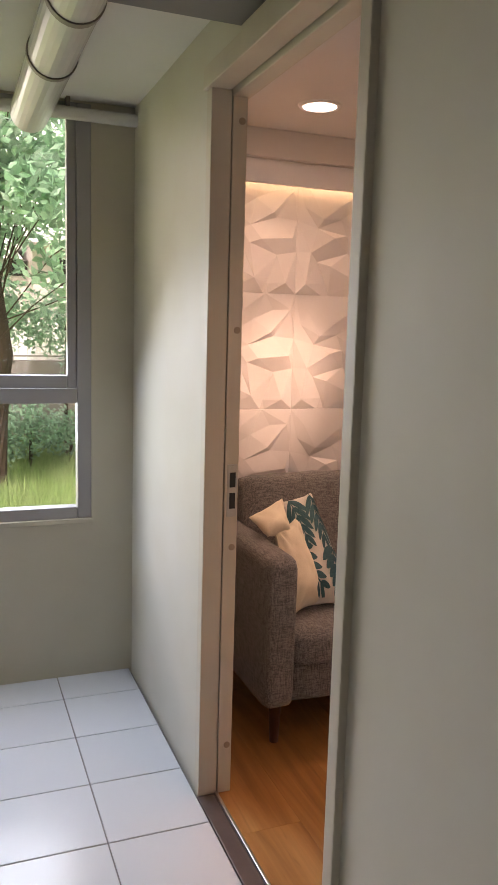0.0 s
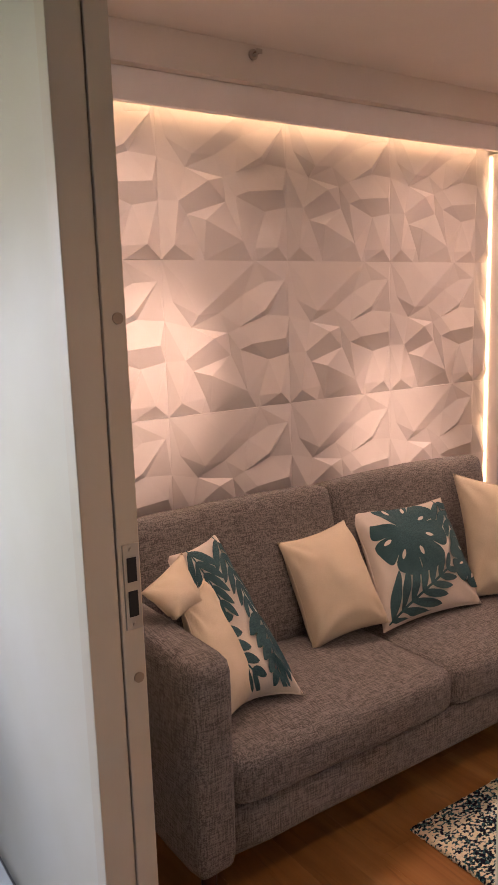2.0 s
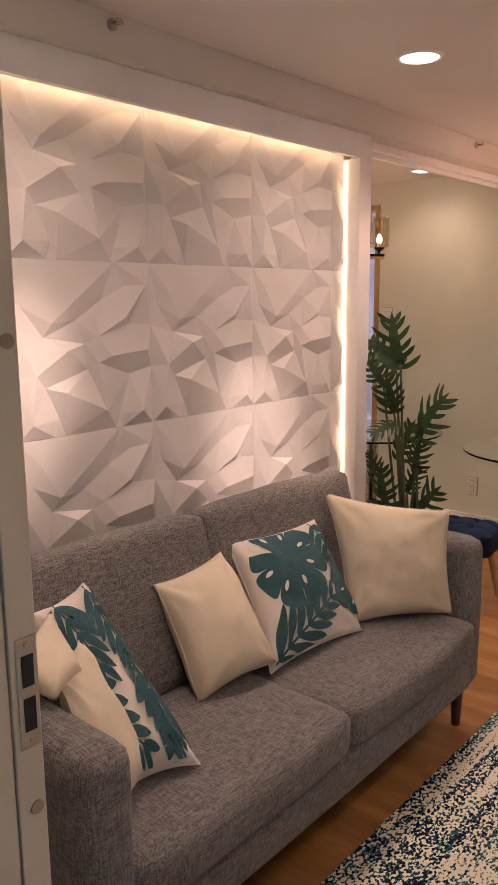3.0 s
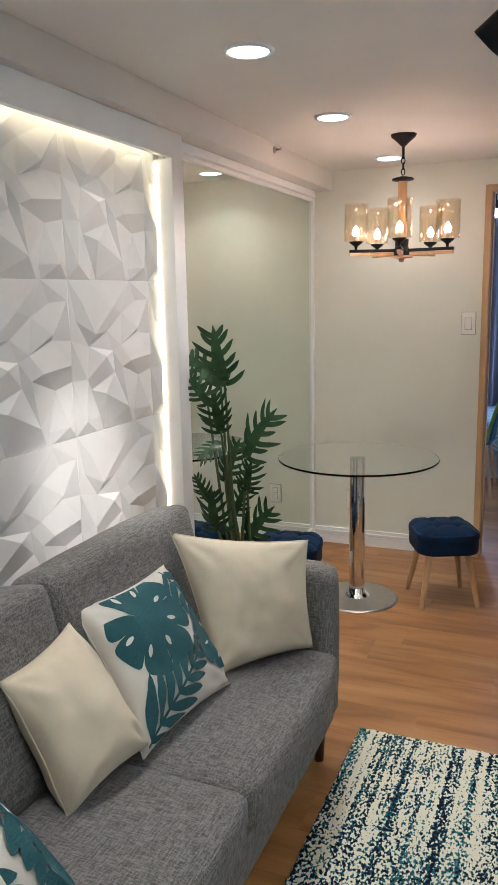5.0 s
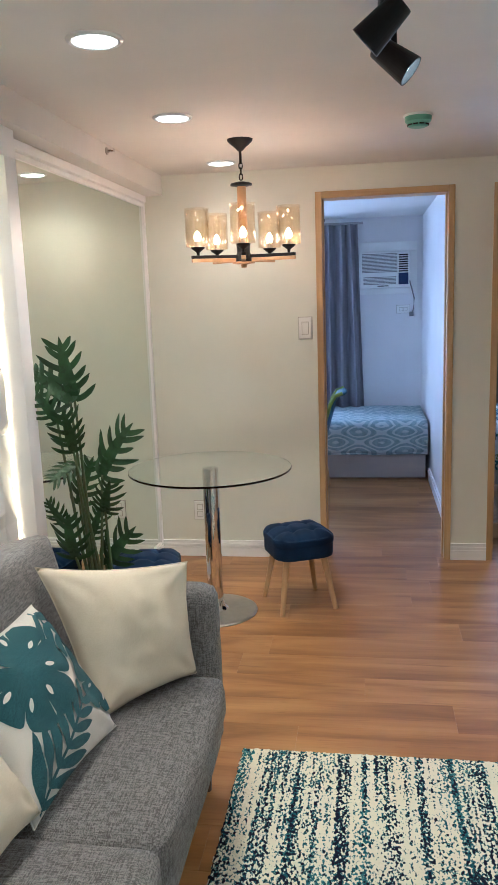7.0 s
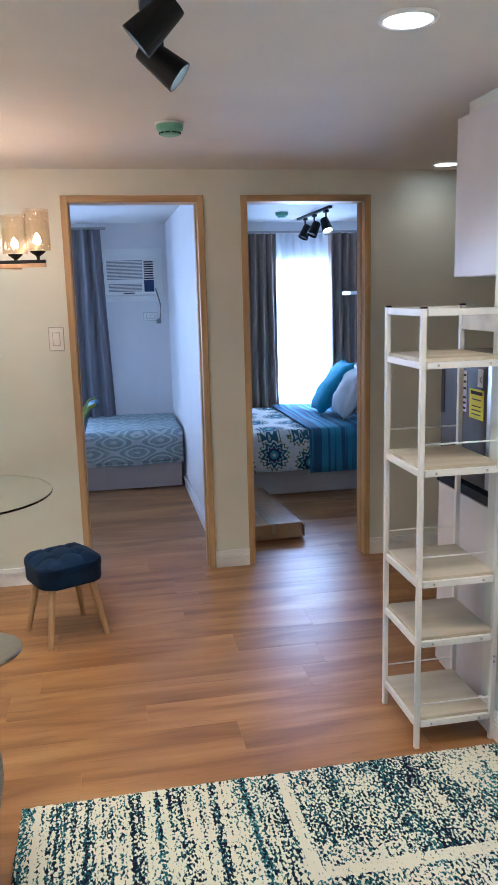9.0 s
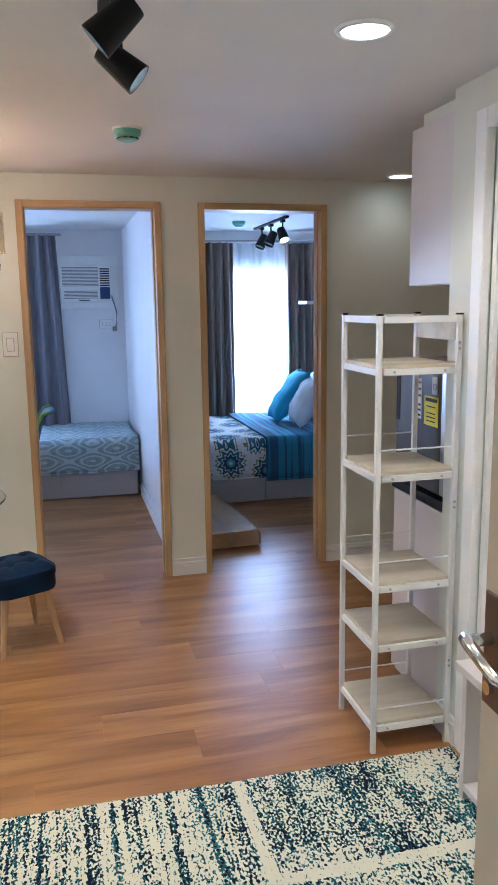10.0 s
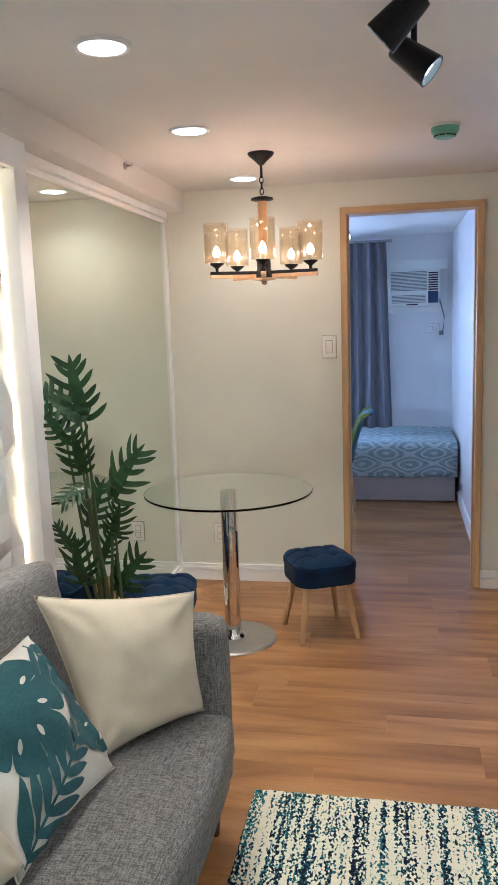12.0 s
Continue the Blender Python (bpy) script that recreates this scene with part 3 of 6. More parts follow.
structure("wall_bedroom_outer", boxes([(BX, -2.3, -0.1, BX + 0.15, 4.1, 0.45), (BX, -2.3, 1.88, BX + 0.15, 4.1, 2.5), (BX, -2.3, 0.45, BX + 0.15, -0.6, 1.88),
                                       (BX, 0.85, 0.45, BX + 0.15, 2.42, 1.88), (BX, 3.6, 0.45, BX + 0.15, 4.1, 1.88)]), M_BEDWALL,
          "white bedroom wall with curtained windows", "wall")
structure("wall_bedroom_partition", boxes([(FX1, 1.345, -0.1, BX, 1.455, 2.5)]), M_BEDWALL, "white partition wall between the bedrooms", "wall")
structure("wall_bedroom_north", boxes([(FX1, 4.0, -0.1, BX, 4.12, 2.5), (FX0, MY + 0.12, -0.1, FX1, 4.12, 2.5)]), M_BEDWALL, "white bedroom wall", "wall")
structure("wall_bedroom_south", boxes([(FX1, -2.3, -0.1, BX, -2.18, 2.5), (FX0, -2.3, -0.1, FX1, -1.12, 2.5)]), M_BEDWALL, "white bedroom wall", "wall")
structure("ceiling", boxes([(WX1, -1.2, CEIL, FX0, MY, CEIL + 0.12)]), M_CEIL, "white plaster ceiling with recessed lamps", "ceiling")
structure("ceiling_bedrooms", boxes([(FX1, -2.3, 2.25, BX, 4.1, 2.37)]), M_CEIL, "white plaster bedroom ceiling", "ceiling")
structure("ceiling_balcony", boxes([(-1.4, -1.8, 2.297, WX0, 3.4, 2.42)]), M_CEIL, "white balcony soffit", "ceiling")
structure("beam", boxes([(WX1, 3.128, 2.146, FX0, MY, CEIL)]), M_CEIL, "painted beam running under the ceiling", "beam")

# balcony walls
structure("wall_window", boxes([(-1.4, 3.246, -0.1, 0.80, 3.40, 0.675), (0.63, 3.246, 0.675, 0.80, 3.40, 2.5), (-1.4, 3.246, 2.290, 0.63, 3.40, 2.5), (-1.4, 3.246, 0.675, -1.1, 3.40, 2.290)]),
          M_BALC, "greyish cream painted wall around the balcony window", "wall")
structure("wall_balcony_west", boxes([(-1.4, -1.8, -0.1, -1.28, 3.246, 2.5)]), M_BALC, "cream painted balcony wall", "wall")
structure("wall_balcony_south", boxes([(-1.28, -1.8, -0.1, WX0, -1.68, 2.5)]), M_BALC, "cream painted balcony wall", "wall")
structure("ceiling_duct", boxes([(0.3, 1.35, 2.2, 0.80, 2.06, 2.297)]), M_GREY, "grey boxed duct under the balcony soffit", "duct")

# entry door frame
fr = tagged(thing("door_frame", "cream enamelled door frame with dark groove and strike plate", "door frame", kind="structure"), "")
part("jamb", box(WX0 - 0.006, OPEN_Y1 - 0.03, 0, 0.8545, OPEN_Y1 + 0.012, OPEN_Z, 0.002), M_JAMB, fr)
part("jamb", box(0.857, OPEN_Y1 - 0.033, 0, 0.900, OPEN_Y1 + 0.012, OPEN_Z, 0.002), M_JAMB, fr)
part("jamb", box(WX0 - 0.018, 1.366, 0, 0.908, OPEN_Y0 + 0.016, OPEN_Z + 0.04, 0.003), M_JAMB, fr)
part("head", box(WX0 - 0.018, 1.408, OPEN_Z - 0.02, 0.852, OPEN_Y1 + 0.012, OPEN_Z + 0.04, 0.003), M_JAMB, fr)
part("head", box(0.857, 1.40, OPEN_Z - 0.035, 0.908, OPEN_Y1 + 0.012, OPEN_Z + 0.04, 0.003), M_JAMB, fr)
part("groove", box(0.850, OPEN_Y1 - 0.022, 0, 0.859, OPEN_Y1 + 0.01, OPEN_Z), M_INK, fr)
bm = box(0.865, OPEN_Y1 - 0.036, 0.895, 0.897, OPEN_Y1 - 0.0325, 1.055, 0.001)
sp = part("strike_plate", bm, M_STEEL, fr, "brushed steel strike plate")
part("latch_hole", box(0.872, OPEN_Y1 - 0.0375, 0.985, 0.890, OPEN_Y1 - 0.0355, 1.030), M_INK, sp)
part("latch_hole", box(0.872, OPEN_Y1 - 0.0375, 0.920, 0.890, OPEN_Y1 - 0.0355, 0.968), M_INK, sp)
for z in (0.905, 1.045):
    part("screw", rod((0.881, OPEN_Y1 - 0.0385, z), (0.881, OPEN_Y1 - 0.0345, z), 0.004, seg=10), M_STEEL, sp)
for z in (0.16, 0.80, 1.45, 2.03):
    part("screw_cap", rod((0.884, OPEN_Y1 - 0.0355, z), (0.884, OPEN_Y1 - 0.031, z), 0.010, seg=16), M_CAP, fr, "brown plastic screw cap")

structure("threshold", box(0.79, 1.408, -0.02, 0.845, 2.262, 0.004, 0.002), M_THRESH, "dark brown stone door sill", "threshold")
structure("sill_strip", box(0.846, 1.408, -0.02, 0.856, 2.262, 0.010, 0.002), M_STEEL, "bright metal floor edging strip", "trim")

# entry leaf, swung into the room
leaf = thing("entry_door", "cream painted entry door standing open, with steel lever lock", "door", at=(0.94, 1.40, 0))
_turn = Matrix.Translation((0.945, 1.372, 0)) @ Matrix.Rotation(radians(-1.0), 4, "Z")


def at_leaf(bm):
    bm.transform(_turn)
    return bm


part("leaf", at_leaf(box(0.0, -0.04, 0.012, 0.922, 0.0, 2.07, 0.002)), M_DOOR, leaf)
plate = part("lock_plate", at_leaf(box(0.845, 0.0, 0.855, 0.912, 0.006, 1.068, 0.002)), M_BRONZE, leaf, "dark bronze lock plate")
bm = rod((0.888, 0.005, 0.985), (0.888, 0.052, 0.985), 0.012, seg=16)
tube([(0.897, 0.050, 0.986), (0.878, 0.055, 0.985), (0.825, 0.057, 0.974), (0.785, 0.055, 0.964), (0.76, 0.05, 0.967)], 0.0135, 10, bm, 0.010)
part("lever", at_leaf(bm), M_CHROME, plate, "chrome lever handle", smooth=True)
part("lock_cylinder", at_leaf(rod((0.882, 0.004, 0.895), (0.882, 0.016, 0.895), 0.013, seg=16)), M_CHROME, plate)

# bathroom door in the side wall
bd = thing("door_bath", "white panelled door with pale green-grey reveal, closed", "door", kind="structure")
part("casing", box(2.905, RY - 0.02, 0, 2.968, RY + 0.014, 2.15, 0.004), M_TRIM, bd)
part("casing", box(2.14, RY - 0.02, 0, 2.215, RY + 0.014, 2.15, 0.004), M_TRIM, bd)
part("casing", box(2.216, RY - 0.02, 2.09, 2.904, RY + 0.014, 2.15, 0.004), M_TRIM, bd)
part("leaf", box(2.216, RY - 0.10, 0.01, 2.904, RY - 0.06, 2.088, 0.002), M_TRIM, bd)
part("stop", box(2.88, RY - 0.059, 0.01, 2.904, RY - 0.022, 2.088, 0.002), M_TRIM, bd)

# oak casings of the bedroom doors
for (a, b) in (D1, D2):
    e = thing("door_casing", "light oak doorway casing with square edges", "door casing", "oak doorways", kind="structure")
    for y0, y1, q in ((a - 0.033, a + 0.003, 1), (b - 0.003, b + 0.033, -1)):
        part("jamb", box(FX0 - 0.012, y0, 0, FX1 + 0.012, y1, DTOP + 0.033, 0.003), M_OAK, e)
        ys = a + 0.003 if q == 1 else b - 0.012
        part("stop", box(5.055, ys, 0, 5.10, ys + 0.009, DTOP - 0.004, 0.002), M_OAK, e)
    part("head", box(FX0 - 0.012, a + 0.003, DTOP - 0.003, FX1 + 0.012, b - 0.003, DTOP + 0.033, 0.003), M_OAKH, e)


def skirting(p0, p1, n, h=0.10):
    """Stepped baseboard from p0 to p1; n points into the room."""
    (x0, y0), (x1, y1) = p0, p1
    bm = bmesh.new()
    for t, z0, z1 in ((0.016, 0.0, h * 0.58), (0.009, h * 0.58, h * 0.66), (0.019, h * 0.66, h * 0.80), (0.010, h * 0.80, h * 0.86), (0.014, h * 0.86, h)):
        box(min(x0, x1, x0 + n[0] * t), min(y0, y1, y0 + n[1] * t), z0, max(x0, x1, x0 + n[0] * t), max(y0, y1, y0 + n[1] * t), z1, bm=bm)
    structure("baseboard", bm, M_TRIM, "white moulded baseboard along the wall", "baseboard")


skirting((FX0, D1[1] + 0.034), (FX0, 3.25), (-1, 0))
skirting((FX0, D2[1] + 0.034), (FX0, D1[0] - 0.034), (-1, 0))
skirting((FX0, -1.0), (FX0, D2[0] - 0.034), (-1, 0))
skirting((3.18, 3.25), (4.995, 3.25), (0, -1), 0.09)
skirting((2.97, RY), (3.13, RY), (0, 1))
skirting((WX1, RY), (2.14, RY), (0, 1))
skirting((FX1, 1.455), (7.02, 1.455), (0, 1))
skirting((WX1, 2.32), (WX1, 3.2), (1, 0))

# ---- feature wall: light frame, led strips ----
ff = thing("feature_frame", "white box frame around a faceted panel wall, lit from within", "wall frame", kind="structure")
part("top_rail", box(WX1, 3.165, 2.052, 3.172, 3.187, 2.1455, 0.002), M_TRIM, ff)
part("top_board", box(WX1, 3.188, 2.118, 3.172, MY, 2.1455), M_TRIM, ff)
part("side_rail", box(3.085, 3.165, 0.0, 3.172, MY, 2.0515, 0.002), M_TRIM, ff)
part("led_strip", box(WX1 + 0.01, 3.196, 2.075, 3.06, 3.208, 2.080), M_LED, ff, "glowing warm white led strip")
part("led_strip", box(3.0795, 3.226, 0.40, 3.0845, 3.238, 2.04), M_LED, ff, "glowing warm white led strip")

# mirror
mi = thing("mirror", "large frameless wall mirror reflecting the pale room", "mirror", kind="structure")
part("mirror_glass", box(3.176, 3.246, 0.092, 4.975, 3.252, 2.086), M_MIRROR, mi)
part("trim", box(4.976, 3.232, 0.0, 5.008, MY, 2.144, 0.003), M_TRIM, mi)
part("trim", box(3.176, 3.235, 2.087, 4.975, MY, 2.108, 0.003), M_TRIM, mi)
part("trim", box(3.176, 3.215, 2.109, 4.975, MY, 2.144, 0.004), M_TRIM, mi)
part("backing", box(3.176, 3.253, 0.0, 4.975, MY, 2.086), M_TRIM, mi)

# ---- balcony window and pipes ----
wi = thing("window_1", "grey aluminium balcony window with a fixed lower light", "window", kind="structure")
for r in ((0.575, 0.675, 0.63, 2.290), (-1.1, 0.675, -1.045, 2.290), (-1.044, 0.675, 0.574, 0.722), (-1.044, 2.268, 0.574, 2.290), (-1.044, 1.145, 0.574, 1.205)):
    part("window_frame", box(r[0], 3.250, r[1], r[2], 3.31, r[3], 0.003), M_ALU, wi)
for r in ((0.538, 1.206, 0.5735, 2.267), (-1.043, 1.206, 0.537, 1.256), (-1.043, 2.240, 0.537, 2.267), (-0.27, 1.2565, -0.22, 2.2395)):
    part("sash", box(r[0], 3.262, r[1], r[2], 3.30, r[3], 0.003), M_ALU, wi)
p = part("pane", box(-1.043, 3.28, 0.7225, 0.573, 3.284, 1.144), M_PANE, wi)
p.visible_shadow = False
p = part("pane", box(-1.043, 3.28, 1.2565, 0.5375, 3.284, 2.2395), M_PANE, wi)
p.visible_shadow = False
part("window_sill", box(-1.1, 3.235, 0.655, 0.635, 3.249, 0.6745, 0.002), M_BALC, wi)

pp = thing("drain_pipe", "thick glossy white drain pipe with dark clamp bands", "pipe")
PX, PZ, PR = 0.393, 2.205, 0.068
part("pipe", rod((PX, -1.6, PZ), (PX, 3.15, PZ), PR, seg=28), M_PVC, pp, smooth=False)
for y in (2.06, 2.49):
    part("clamp_band", rod((PX, y - 0.012, PZ), (PX, y + 0.012, PZ), PR + 0.004, seg=28), M_BAND, pp, "dark clamp band")
    part("hanger", rod((PX, y, PZ + PR), (PX, y, 2.297), 0.006), M_BAND, pp)
pq = thing("conduit", "thin white pipe running along the wall", "pipe")
part("pipe", rod((-1.28, 3.215, 2.240), (0.80, 3.215, 2.240), 0.024, seg=16), M_PVC, pq)
part("bracket", box(0.53, 3.20, 2.262, 0.545, 3.246, 2.297, 0.002), M_BAND, pq)

# ---- lamps on the ceiling ----
# the last fitting is an unseen addition that goes with the invented lamp
for i, (x, y) in enumerate(DOWNLIGHTS):
    e = thing("downlight", "round white recessed downlight, switched on", "downlight", "recessed downlights", at=(x, y, CEIL))
    part("rim", lathe([(0.060, -0.004), (0.064, -0.008), (0.074, -0.006), (0.078, 0.0)], (x, y, CEIL), 36), M_TRIM, e, smooth=True)
    part("lens", lathe([(0.0, -0.006), (0.060, -0.006), (0.060, -0.001), (0.0, -0.001)], (x, y, CEIL), 36), M_DISC, e, "glowing diffuser")


def spot_head(x, y, z_top, aim, length=0.115, r=0.044, lit=True, drop=0.12):
    """A tapered black track head hanging below z_top and turned towards aim."""
    e = thing("track_spot", "black cone track spotlight, switched on" if lit else "black cone track spotlight, switched off", "spotlight", "track spotlights", at=(x, y, z_top))
    c = Vector((x, y, z_top - drop))
    d = (Vector(aim) - c).normalized()
    part("adapter", box(x - 0.03, y - 0.016, z_top - 0.022, x + 0.03, y + 0.016, z_top, 0.003), M_BLACK, e)
    part("stem", rod((x, y, z_top - 0.02), (x, y, z_top - drop + 0.02), 0.007, seg=12), M_BLACK, e)
    m = Matrix.Translation(c) @ d.to_track_quat("Z", "Y").to_matrix().to_4x4()
    h = length / 2
    head = part("head", lathe([(0.0, -h), (r * 0.70, -h), (r * 0.74, -h + 0.006), (r, h), (r - 0.004, h), (r * 0.86, h - 0.024), (0.0, h - 0.024)], None, 28, axis=m), M_BLACK, e, smooth=False)
    part("lens", lathe([(0.0, h - 0.022), (r * 0.83, h - 0.022), (r * 0.83, h - 0.016), (0.0, h - 0.016)], None, 28, axis=m), M_SPOTF if lit else M_GREY, head, "glowing lens" if lit else "dark lens")
    return c + d * (h + 0.004), d


tr = thing("track_rail", "black ceiling track for spotlights", "lighting track", at=(2.1, 1.93, CEIL))
part("rail", box(1.35, 1.915, CEIL - 0.02, 2.62, 1.950, CEIL, 0.002), M_BLACK, tr)
for (x, y, aim, pw) in ((2.236, 1.945, (2.52, 3.25, 0.93), 66), (2.489, 1.915, (2.25, 0.6, 1.0), 12.4), (1.872, 1.895, (1.43, 3.25, 1.24), 66)):
    tip, d = spot_head(x, y, CEIL - 0.02, aim, length=0.100, r=0.036, drop=0.146)
    spot_lamp(tip + d * 0.02, tuple(tip + d), pw, 25)

for (x, y) in ((3.89, 1.77),):
    e = thing("smoke_detector", "round green-covered smoke detector on the ceiling", "smoke detector", at=(x, y, CEIL))
    part("base", lathe([(0.0, 0.0), (0.058, 0.0), (0.058, -0.008), (0.0, -0.008)], (x, y, CEIL), 32), M_PLAST, e)
    part("cover", lathe([(0.054, -0.008), (0.052, -0.026), (0.042, -0.034), (0.040, -0.044), (0.030, -0.048), (0.0, -0.048)], (x, y, CEIL), 32), M_GREEN, e, "green plastic cover", smooth=False)
    for k in range(10):
        a = k * math.pi / 5
        part("slot", box(-0.010, 0.0395, -0.042, 0.010, 0.0425, -0.037, m=Matrix.Translation((x, y, CEIL)) @ Matrix.Rotation(a, 4, "Z")), M_INK, e)
e = thing("smoke_detector", "small green smoke detector on the bedroom ceiling", "smoke detector", at=(5.75, 2.15, 2.25))
part("cover", lathe([(0.055, 0.0), (0.053, -0.026), (0.042, -0.034), (0.030, -0.046), (0.0, -0.046)], (5.75, 2.15, 2.25), 28), M_GREEN, e)
e = thing("smoke_detector", "small green smoke detector on the bedroom ceiling", "smoke detector", at=(7.2, 0.55, 2.25))
part("cover", lathe([(0.055, 0.0), (0.053, -0.026), (0.042, -0.034), (0.030, -0.046), (0.0, -0.046)], (7.2, 0.55, 2.25), 28), M_GREEN, e)

for x in (1.80, 4.05):
    e = thing("sprinkler", "small chrome sidewall fire sprinkler on the beam", "sprinkler", at=(x, 3.128, 2.225))
    part("rosette", rod((x, 3.128, 2.225), (x, 3.122, 2.225), 0.016, seg=20), M_STEEL, e)
    part("nozzle", rod((x, 3.124, 2.225), (x, 3.106, 2.225), 0.008, 0.006, seg=12), M_STEEL, e)
    for s in (-1, 1):
        part("arm", tube([(x + s * 0.007, 3.114, 2.225), (x + s * 0.010, 3.104, 2.225), (x + s * 0.002, 3.094, 2.225)], 0.002, 6), M_BRONZE, e)
    part("deflector", box(x - 0.011, 3.091, 2.219, x + 0.011, 3.094, 2.234, 0.001), M_STEEL, e)

# chandelier
CX, CY = 4.14, 2.535
ch = thing("chandelier", "five-armed chandelier of dark metal and pale wood with glass cylinder shades", "chandelier", at=(CX, CY, CEIL))
part("canopy", lathe([(0.0, -0.05), (0.012, -0.05), (0.022, -0.038), (0.055, -0.010), (0.058, 0.0)], (CX, CY, CEIL), 32), M_BLACK, ch, smooth=True)
part("rod", rod((CX, CY, 2.205), (CX, CY, 2.150), 0.006, seg=10), M_BLACK, ch)
for k, z in enumerate((2.142, 2.118, 2.094)):
    bm = bmesh.new()
    pts = [(0.008 * math.cos(a), 0.015 * math.sin(a)) for a in [2 * math.pi * i / 12 for i in range(13)]]
    tube([(CX + (q if k % 2 else 0), CY + (0 if k % 2 else q), z + w) for q, w in pts], 0.0028, 6, bm)
    part("chain_link", bm, M_BLACK, ch)
part("disc", lathe([(0.0, 0.006), (0.018, 0.010), (0.048, 0.002), (0.050, -0.006), (0.022, -0.012), (0.0, -0.012)], (CX, CY, 2.063), 28), M_BLACK, ch, smooth=True)
part("column", rod((CX, CY, 2.055), (CX, CY, 1.765), 0.021, seg=20), M_BEECH, ch, "pale wooden column", smooth=False)
part("hub", lathe([(0.0, 0.05), (0.032, 0.05), (0.030, 0.02), (0.036, 0.0), (0.036, -0.022), (0.0, -0.022)], (CX, CY, 1.745), 24), M_BLACK, ch)
part("finial", lathe([(0.0, -0.022), (0.05, -0.024), (0.052, -0.032), (0.014, -0.036), (0.012, -0.05), (0.0, -0.054)], (CX, CY, 1.745), 24), M_BEECH, ch)
_a0 = math.atan2(-0.57, -3.7)
for k in range(5):
    a = _a0 + k * 2 * math.pi / 5
    m = Matrix.Translation((CX, CY, 0)) @ Matrix.Rotation(a, 4, "Z")
    R = 0.215
    arm = part("arm", box(0.03, -0.011, 1.738, R + 0.03, 0.011, 1.752, 0.002, m=m), M_BLACK, ch)
    part("wood_inlay", box(0.04, -0.010, 1.722, R + 0.03, 0.010, 1.7375, 0.002, m=m), M_BEECH, arm, "pale wood underside")
    cx, cy = (m @ Vector((R, 0, 0))).xy
    part("cup", lathe([(0.006, 0.0), (0.008, 0.014), (0.030, 0.030), (0.032, 0.036), (0.0, 0.036)], (cx, cy, 1.752), 20), M_BLACK, ch)
    part("socket", rod((cx, cy, 1.788), (cx, cy, 1.815), 0.012, seg=14), M_STEEL, ch)
    sh = part("shade", lathe([(0.054, 0.0), (0.0545, 0.05), (0.0538, 0.10), (0.0545, 0.165), (0.0515, 0.165), (0.0508, 0.10), (0.0515, 0.05), (0.051, 0.0), (0.054, 0.0)], (cx, cy, 1.790), 48), M_GLASS, ch, "clear amber glass cylinder", smooth=True)
    sh.visible_shadow = False
    part("bulb", lathe([(0.0, 0.0), (0.009, 0.0), (0.0150, 0.012), (0.0145, 0.020), (0.009, 0.033), (0.0, 0.046)], (cx, cy, 1.815), 16), M_BULB, ch, "glowing candle bulb", smooth=True)

# switch and sockets


def wall_plate(name, x, y, z, w, h, label, cat, rockers):
    e = thing(name, label, cat, at=(x, y, z))
    # a grey sheet wider than the plate paints the shadow outline round it
    part("shade_rim", box(x - 0.004, y - w / 2 - 0.003, z - h / 2 - 0.003, x, y + w / 2 + 0.003, z + h / 2 + 0.003, 0.001), M_PLATESHADE, e, "painted shadow outline round the plate")
    part("plate", box(x - 0.012, y - w / 2, z - h / 2, x - 0.0045, y + w / 2, z + h / 2, 0.003), M_PLAST, e)
    for (dy, dz, a, b) in rockers:
        # grey sheet in place of the shade round each rocker
        part("gap", box(x - 0.0125, y + dy - a / 2 - 0.003, z + dz - b / 2 - 0.003, x - 0.011, y + dy + a / 2 + 0.003, z + dz + b / 2 + 0.003), M_PLATESHADE, e, "grey strip painted as shade round the rocker")
        part("rocker", box(x - 0.017, y + dy - a / 2, z + dz - b / 2, x - 0.0118, y + dy + a / 2, z + dz + b / 2, 0.0015), M_PLAST, e)
    return e


wall_plate("light_switch", FX0, 2.325, 1.375, 0.075, 0.122, "white plastic light switch plate beside the doorway", "switch", [(0.0, 0.0, 0.034, 0.066)])
wall_plate("wall_socket", FX0, 2.99, 0.29, 0.072, 0.115, "white plastic wall socket above the baseboard", "socket", [(0.0, 0.022, 0.03, 0.03), (0.0, -0.022, 0.03, 0.03)])


# ---- sofa ----
so = thing("sofa", "grey woven two-seat sofa with dark wooden legs", "sofa", at=(1.93, 2.8, 0))
SX0, SX1, SF, SB = 1.075, 2.80, 2.415, 3.135
part("base", soft_box(SX0 + 0.085, SF + 0.022, 0.165, SX1 - 0.085, SB - 0.05, 0.315, 0.02, 0.004, 8), M_SOFA, so, smooth=True)
part("arm", soft_box(SX0, SF, 0.160, SX0 + 0.115, SB, 0.695, 0.030, 0.005, 10, seedv=2), M_SOFA, so, smooth=True)
part("arm", soft_box(SX1 - 0.120, SF + 0.028, 0.160, SX1 - 0.004, SB, 0.695, 0.040, 0.006, 10, seedv=3), M_SOFA, so, smooth=True)
part("back_frame", soft_box(SX0 + 0.10, SB - 0.10, 0.165, SX1 - 0.10, SB, 0.74, 0.03, 0.004, 8, seedv=4), M_SOFA, so, smooth=True)
SM = 1.935
part("seat_cushion", soft_box(SX0 + 0.113, SF - 0.004, 0.300, SM - 0.001, 2.96, 0.432, 0.035, 0.018, 12, seedv=5), M_SOFA, so, smooth=True)
part("seat_cushion", soft_box(SM + 0.001, SF - 0.004, 0.300, SX1 - 0.113, 2.96, 0.432, 0.035, 0.018, 12, seedv=6), M_SOFA, so, smooth=True)
